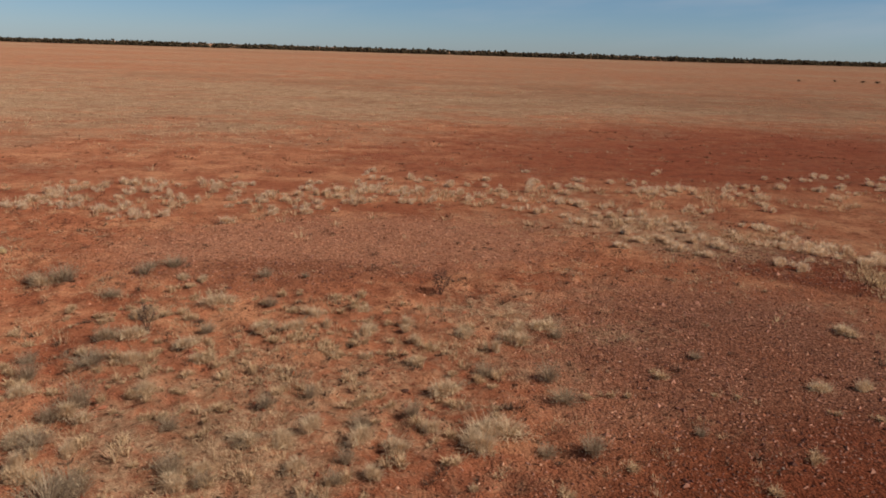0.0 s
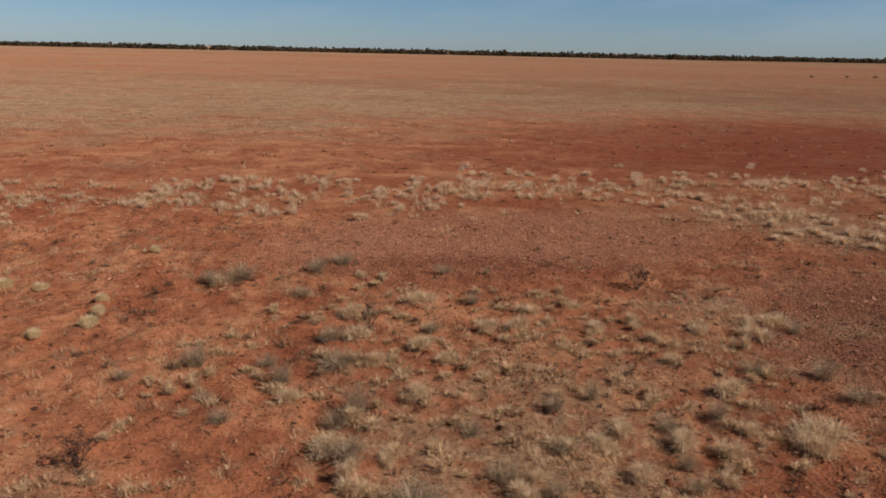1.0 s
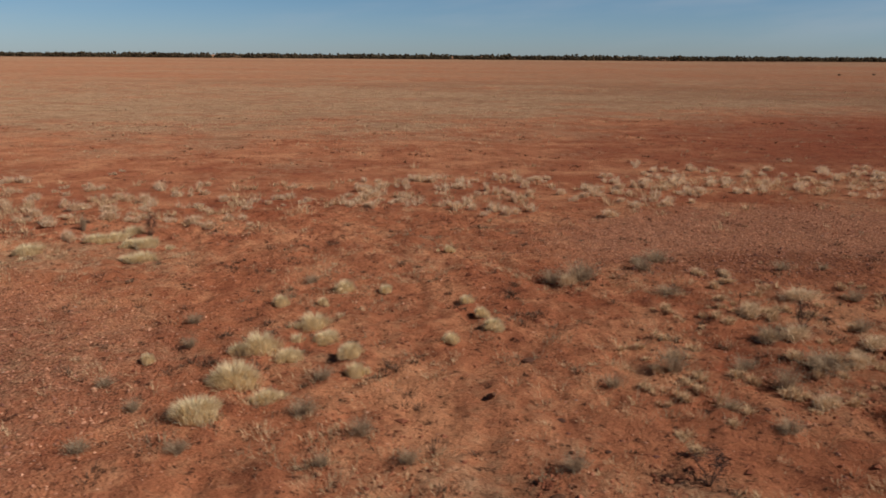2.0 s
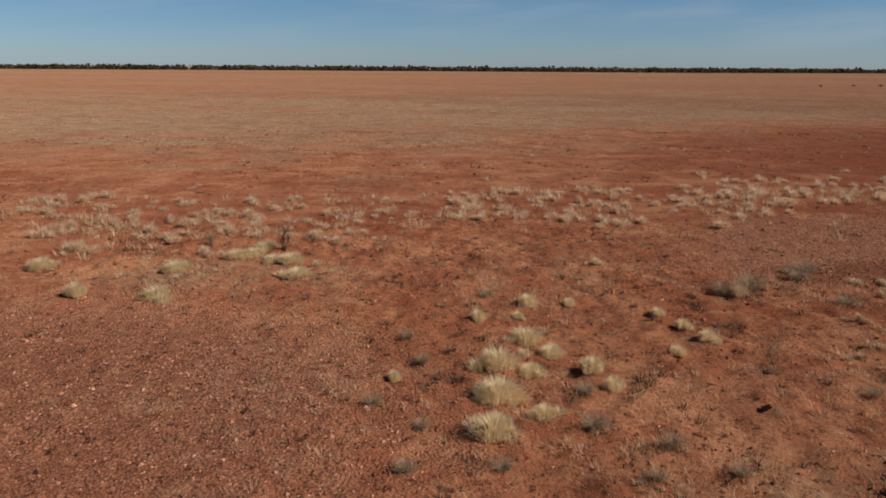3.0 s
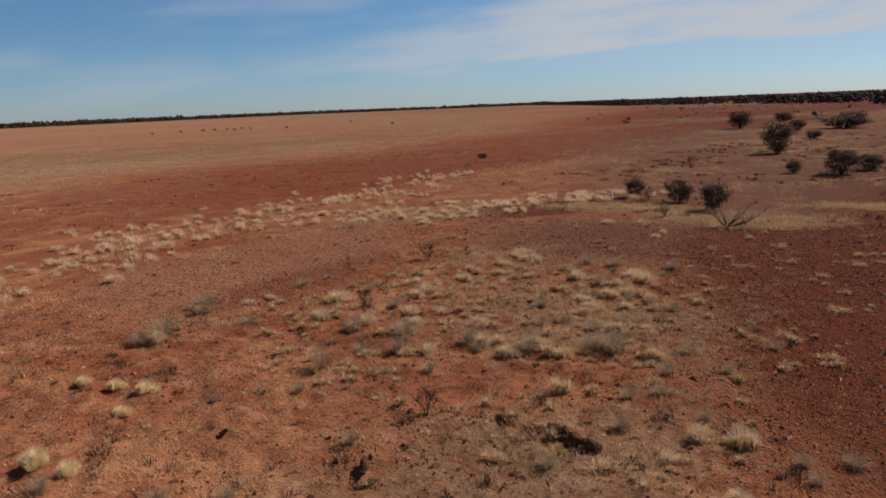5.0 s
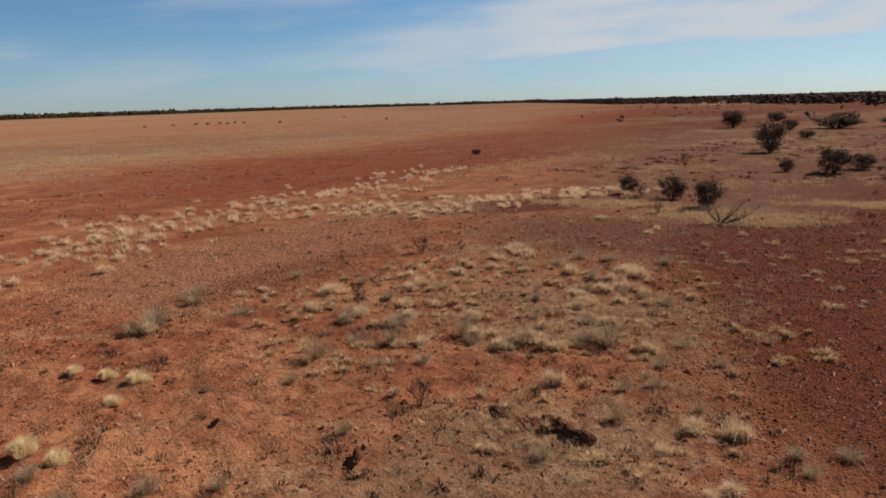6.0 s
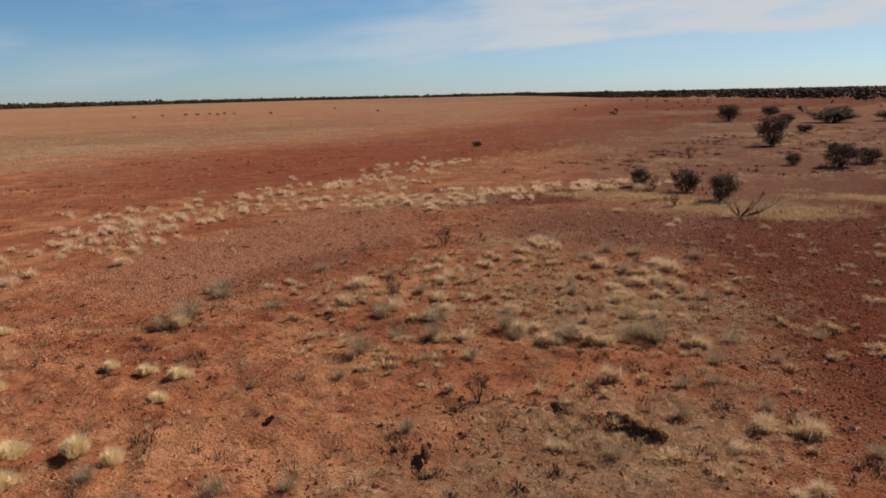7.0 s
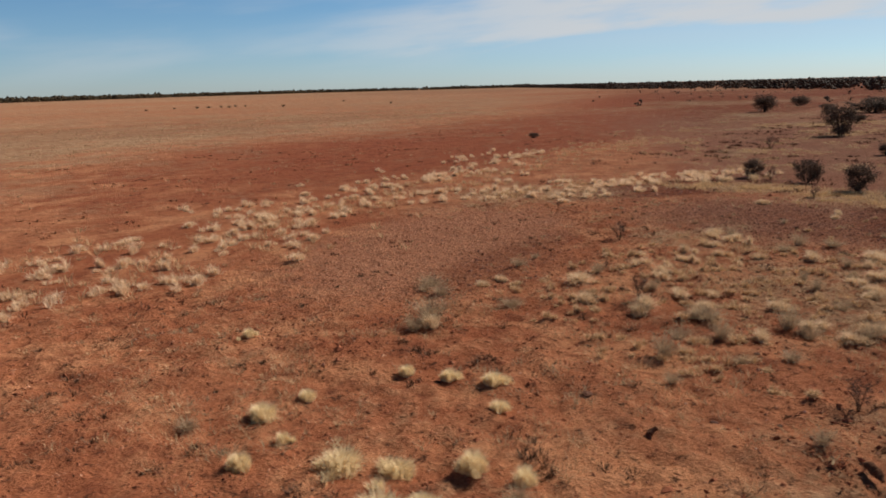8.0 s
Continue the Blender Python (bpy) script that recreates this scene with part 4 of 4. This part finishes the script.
# ---- far woods ----
def woods_mesh(name, places, heights, seed, per, fat, leaf):
    """Many far trees: a forked trunk and a few broken clumps each."""
    rng2 = np.random.default_rng(seed)
    n = len(places)
    spread = heights[:, None] * rng2.uniform(0.4, 0.8, (n, 1))
    off = rng2.normal(0, 1, (n, per, 2)) * spread[:, :, None] * 0.6
    z = heights[:, None] * rng2.uniform(0.03, 0.86, (n, per))
    c = np.concatenate([places[:, None, :2] + off, z[:, :, None]], 2).reshape(-1, 3)
    s = (np.repeat(heights, per) * rng2.uniform(0.7, 1.3, n * per) * fat)
    v1, t1 = lumps(rng2, c, s, 0.75, 0.4)
    trunk = np.concatenate([places[:, :2], np.zeros((n, 1))], 1)
    v2, q2, t2 = blades(rng2, trunk, rng2.uniform(0, 6.28, n), heights * 0.8, rng2.uniform(0, 0.3, n), heights * 0.05, 0.1)
    v = np.concatenate([v1, v2])
    return arrays_mesh(name, v, q2 + len(v1), np.concatenate([t1, t2 + len(v1)]), leaf, True)


def along(line, count, depth, rng2):
    """Places scattered behind a bent line, crowded towards it."""
    p = np.array(line, float)
    seg = np.linalg.norm(np.diff(p, axis=0), axis=1)
    at = rng2.uniform(0, seg.sum(), count)
    k = np.clip(np.searchsorted(np.cumsum(seg), at), 0, len(seg) - 1)
    f = (at - np.concatenate([[0], np.cumsum(seg)])[k]) / seg[k]
    spot = p[k] + (p[k + 1] - p[k]) * f[:, None]
    away = spot - np.array([-15, 3])
    away /= np.linalg.norm(away, axis=1)[:, None]
    return spot + away * (rng2.uniform(0, 1, (count, 1)) ** 1.5 * depth)


rng3 = np.random.default_rng(11)
north_line = [(-1100, 900), (0, 885), (300, 870), (560, 980), (900, 1080), (1250, 820), (1120, 690)]
spots = along(north_line, 4600, 80, rng3)
tall = np.clip(rng3.normal(5.2, 0.9, len(spots)), 3, 9)
tagged(new("woodland", woods_mesh("woodland", spots, tall, 1, 7, 0.23, WOOD)), "far dark line of low scrub trees", "woodland", kind="stuff")
east_line = [(1250, 820), (760, 440), (470, 235), (408, 148), (330, 85), (267, 46), (262, -20), (260, -90)]
spots = along(east_line, 2700, 520, rng3)
tall = np.clip(rng3.normal(4.6, 0.28, len(spots)), 3.5, 6)
tagged(new("woodland", woods_mesh("woodland", spots, tall, 2, 9, 0.18, DARK_WOOD)), "dark thick scrub woodland closing the plain", "woodland", kind="stuff")
# low scrub that thins out in front of the woods
spots = np.stack([rng3.uniform(90, 420, 700), rng3.uniform(-10, 220, 700)], 1)
bear = np.degrees(np.arctan2(spots[:, 0] + 21, spots[:, 1]))
spots = spots[(bear > 60) & (rng3.uniform(0, 1, 700) < (bear - 58) / 30)]
tall = np.clip(rng3.normal(0.6, 0.3, len(spots)), 0.25, 1.4)
tagged(new("scrub", woods_mesh("scrub", spots, tall, 3, 9, 0.2, DARK_WOOD)), "low dark scrub thinning out towards the plain", "scrub", kind="stuff")


# ---- small stuff on the ground ----
def scatter(count, x0, x1, y0, y1, seed, keep):
    rng2 = np.random.default_rng(seed)
    x, y = rng2.uniform(x0, x1, count), rng2.uniform(y0, y1, count)
    ok = rng2.uniform(0, 1, count) < keep(x, y)
    return x[ok], y[ok], rng2


def patchy(x, y, scale, shift):
    return np.array([noise.noise(Vector((a * scale + shift, b * scale, 0))) for a, b in zip(x, y)]) * 0.5 + 0.5


def build_tufts(name, count, area, seed, keep, per, tall, wide, width, label, material):
    x, y, rng2 = scatter(count, *area, seed, keep)
    n = len(x)
    grow = rng2.uniform(0.5, 1.3, n)
    cx, cy, g = np.repeat(x, per), np.repeat(y, per), np.repeat(grow, per)
    m = n * per
    out = rng2.uniform(0, 6.283, m)
    r = np.abs(rng2.normal(0, wide * 0.35, m)) * g
    bx, by = cx + r * np.cos(out), cy + r * np.sin(out)
    base = np.stack([bx, by, ground_z(bx, by) - 0.004], 1)
    v, q, t = blades(rng2, base, out, rng2.uniform(0.5, 1.1, m) * tall * g, np.clip(rng2.normal(0.6, 0.3, m), 0.05, 1.3), np.full(m, width) * rng2.uniform(0.7, 1.3, m), 0.4)
    tagged(new(name, arrays_mesh(name, v, q, t, material)), label, name.replace("_", " "), kind="stuff")


def near_keep(x, y):
    g, s, d = soil(x, y)
    p = patchy(x, y, 0.35, 3.0)
    return np.clip((0.03 + 1.15 * s) * (1 - 0.8 * g) * step(p, 0.42, 0.64) * step(patchy(x, y, 1.1, 17.0), 0.36, 0.62) * 1.7 + 0.008, 0, 1)


def litter_keep(x, y):
    g, s, d = soil(x, y)
    return np.clip((0.25 + 0.9 * s) * (1 - 0.8 * g) * step(patchy(x, y, 0.8, 9.0), 0.5, 0.72) * step(patchy(x, y, 0.22, 21.0), 0.4, 0.6), 0, 1)


def belt_keep(x, y):
    mid = np.interp(x, [-45, -30, -20, -10, 0, 10, 20, 40], [25, 26, 29, 30.5, 31, 32, 35, 33])
    arm = np.interp(x, [-4, 2, 8, 13.5, 18], [30, 26.5, 24.6, 21.8, 19])
    near = np.maximum(np.exp(-((y - mid) / 3.0) ** 2), step(x, -2, 2) * (1 - step(x, 15, 19)) * np.exp(-((y - arm) / 2.2) ** 2))
    return np.clip(near * step(patchy(x, y, 0.45, 5.0), 0.36, 0.6), 0, 1)


def field_keep(x, y):
    g, s, d = soil(x, y)
    return np.clip((0.12 + step(s, 0.1, 0.7)) * step(patchy(x, y, 0.12, 1.0), 0.25, 0.7) * np.clip(50 / y, 0.1, 1), 0, 1)


build_tufts("dry_grass", 19000, (-36, 9, 4.5, 27), 31, near_keep, 34, 0.14, 0.42, 0.0065, "short sparse dry grass over red earth", STRAW_LOW)
build_tufts("dry_grass", 30000, (-34, 6, 5, 22), 32, litter_keep, 9, 0.06, 0.3, 0.007, "thin straw litter lying over the red earth", STRAW_LOW)
build_tufts("dry_grass", 5000, (-48, 38, 18, 38), 33, belt_keep, 30, 0.3, 0.5, 0.016, "small pale tufts between the larger tussocks", STRAW_LOW)
build_tufts("dry_grass", 24000, (-100, 120, 32, 130), 34, field_keep, 6, 0.2, 0.6, 0.03, "thin tawny grass over the far plain", STRAW_LOW)


def east_keep(x, y):
    bearing = np.degrees(np.arctan2(x + 21, np.maximum(y, 1e-3)))
    tawny = np.zeros_like(x)
    for p in TAWNY:
        tawny = np.maximum(tawny, oval(x, y, *p))
    return np.clip(step(bearing, 52, 66) * step(patchy(x, y, 0.16, 4.0), 0.44, 0.62) * step(patchy(x, y, 0.5, 54.0), 0.46, 0.62) * 0.9 + tawny, 0, 1)


def golden_keep(x, y):
    tawny = np.zeros_like(x)
    for p in TAWNY:
        tawny = np.maximum(tawny, oval(x, y, *p))
    return np.clip(tawny * step(patchy(x, y, 0.8, 30.0), 0.36, 0.56), 0, 1)


def mat_keep(x, y):
    g, s, d = soil(x, y)
    return np.clip((1 - 0.9 * g) * step(patchy(x, y, 0.5, 12.0), 0.5, 0.68), 0, 1)


build_tufts("dry_grass", 9000, (4, 70, 3, 42), 35, east_keep, 20, 0.22, 0.7, 0.018, "tawny tufts over the stony eastern ground", GOLD)
build_tufts("dry_grass", 7500, (4, 18, 6, 22), 38, golden_keep, 22, 0.2, 0.5, 0.012, "golden low grass round a dead bush", GOLD)
build_tufts("low_herbage", 1500, (-32, 6, 5, 24), 36, mat_keep, 30, 0.14, 0.4, 0.009, "low grey half-dead herbs close to the earth", GREY_LEAF)
# dark blades: litter, and stand-ins for the small shadows of dead grass
build_tufts("twig_litter", 9000, (-34, 8, 4.5, 26), 37, mat_keep, 5, 0.06, 0.2, 0.014, "fine dark twigs and leaf litter, also standing in for small shadows", LITTER)


def dead_keep(x, y):
    g, s, d = soil(x, y)
    return np.clip((1 - 0.75 * g) * step(patchy(x, y, 1.5, 40.0), 0.56, 0.72) * step(patchy(x, y, 0.3, 44.0), 0.35, 0.6), 0, 1)


build_tufts("dead_herbage", 8500, (-34, 6, 4.5, 24), 39, dead_keep, 34, 0.11, 0.26, 0.011, "dark brown dead herbs and leaf litter in small clumps", DEAD)


def far_keep(x, y):
    return np.clip(step(patchy(x, y, 0.7, 61.0), 0.5, 0.7) * step(patchy(x, y, 0.14, 65.0), 0.38, 0.6) * np.clip(30 / np.maximum(y, 12), 0.2, 1), 0, 1)


build_tufts("dead_herbage", 9000, (-50, 45, 24, 62), 45, far_keep, 12, 0.13, 0.35, 0.024, "rusty dead herbs strewn over the red plain", RUSTY)
build_tufts("dead_herbage", 6000, (8, 80, 5, 30), 46, far_keep, 16, 0.24, 0.55, 0.03, "low rusty herbs strewn over stony ground", RUSTY)


def stone_keep(x, y):
    g, s, d = soil(x, y)
    return np.clip(g * 1.1 + 0.12, 0, 1) * (0.5 + 0.5 * step(patchy(x, y, 0.9, 2.0), 0.3, 0.6))


x, y, rng2 = scatter(125000, -36, 9, 3, 28, 41, stone_keep)
size = rng2.lognormal(-4.0, 0.42, len(x))
dark = soil(x, y)[2] > rng2.uniform(0.2, 0.7, len(x))
size = np.where(dark, size, size * 0.72)
for which, stone, label in ((dark, STONE, "loose red-brown gravel strewn over stony pans"), (~dark, PINK_STONE, "loose pinkish gravel strewn over a pale stony pan")):
    v, t = lumps(rng2, np.stack([x[which], y[which], ground_z(x[which], y[which]) + 0.004], 1), size[which], 0.85)
    tagged(new("gravel", arrays_mesh("gravel", v, [], t, stone)), label, "gravel", kind="stuff")
x, y, rng2 = scatter(2200, -36, 9, 3, 28, 42, stone_keep)
v, t = lumps(rng2, np.stack([x, y, ground_z(x, y) + 0.005], 1), rng2.lognormal(-4.3, 0.4, len(x)), 0.65)
tagged(new("gravel", arrays_mesh("gravel", v, [], t, PALE_STONE)), "scattered pale pinkish quartz pebbles", "gravel", kind="stuff")


def clod_keep(x, y):
    g, s, d = soil(x, y)
    return np.clip(0.5 * (1 - g) * step(patchy(x, y, 0.6, 7.0), 0.45, 0.7) + 0.04, 0, 1)


x, y, rng2 = scatter(60000, -34, 8, 4, 24, 43, clod_keep)
v, t = lumps(rng2, np.stack([x, y, ground_z(x, y) + 0.005], 1), rng2.lognormal(-3.75, 0.45, len(x)), 0.65)
tagged(new("clods", arrays_mesh("clods", v, [], t, CLOD)), "small trampled clods of red earth", "earth clods", kind="stuff")
x, y, rng2 = scatter(16000, -48, 30, 23, 50, 47, far_keep)
v, t = lumps(rng2, np.stack([x, y, ground_z(x, y) + 0.005], 1), rng2.lognormal(-3.3, 0.35, len(x)), 0.65)
tagged(new("clods", arrays_mesh("clods", v, [], t, CLOD)), "small clods of red earth over the open plain", "earth clods", kind="stuff")
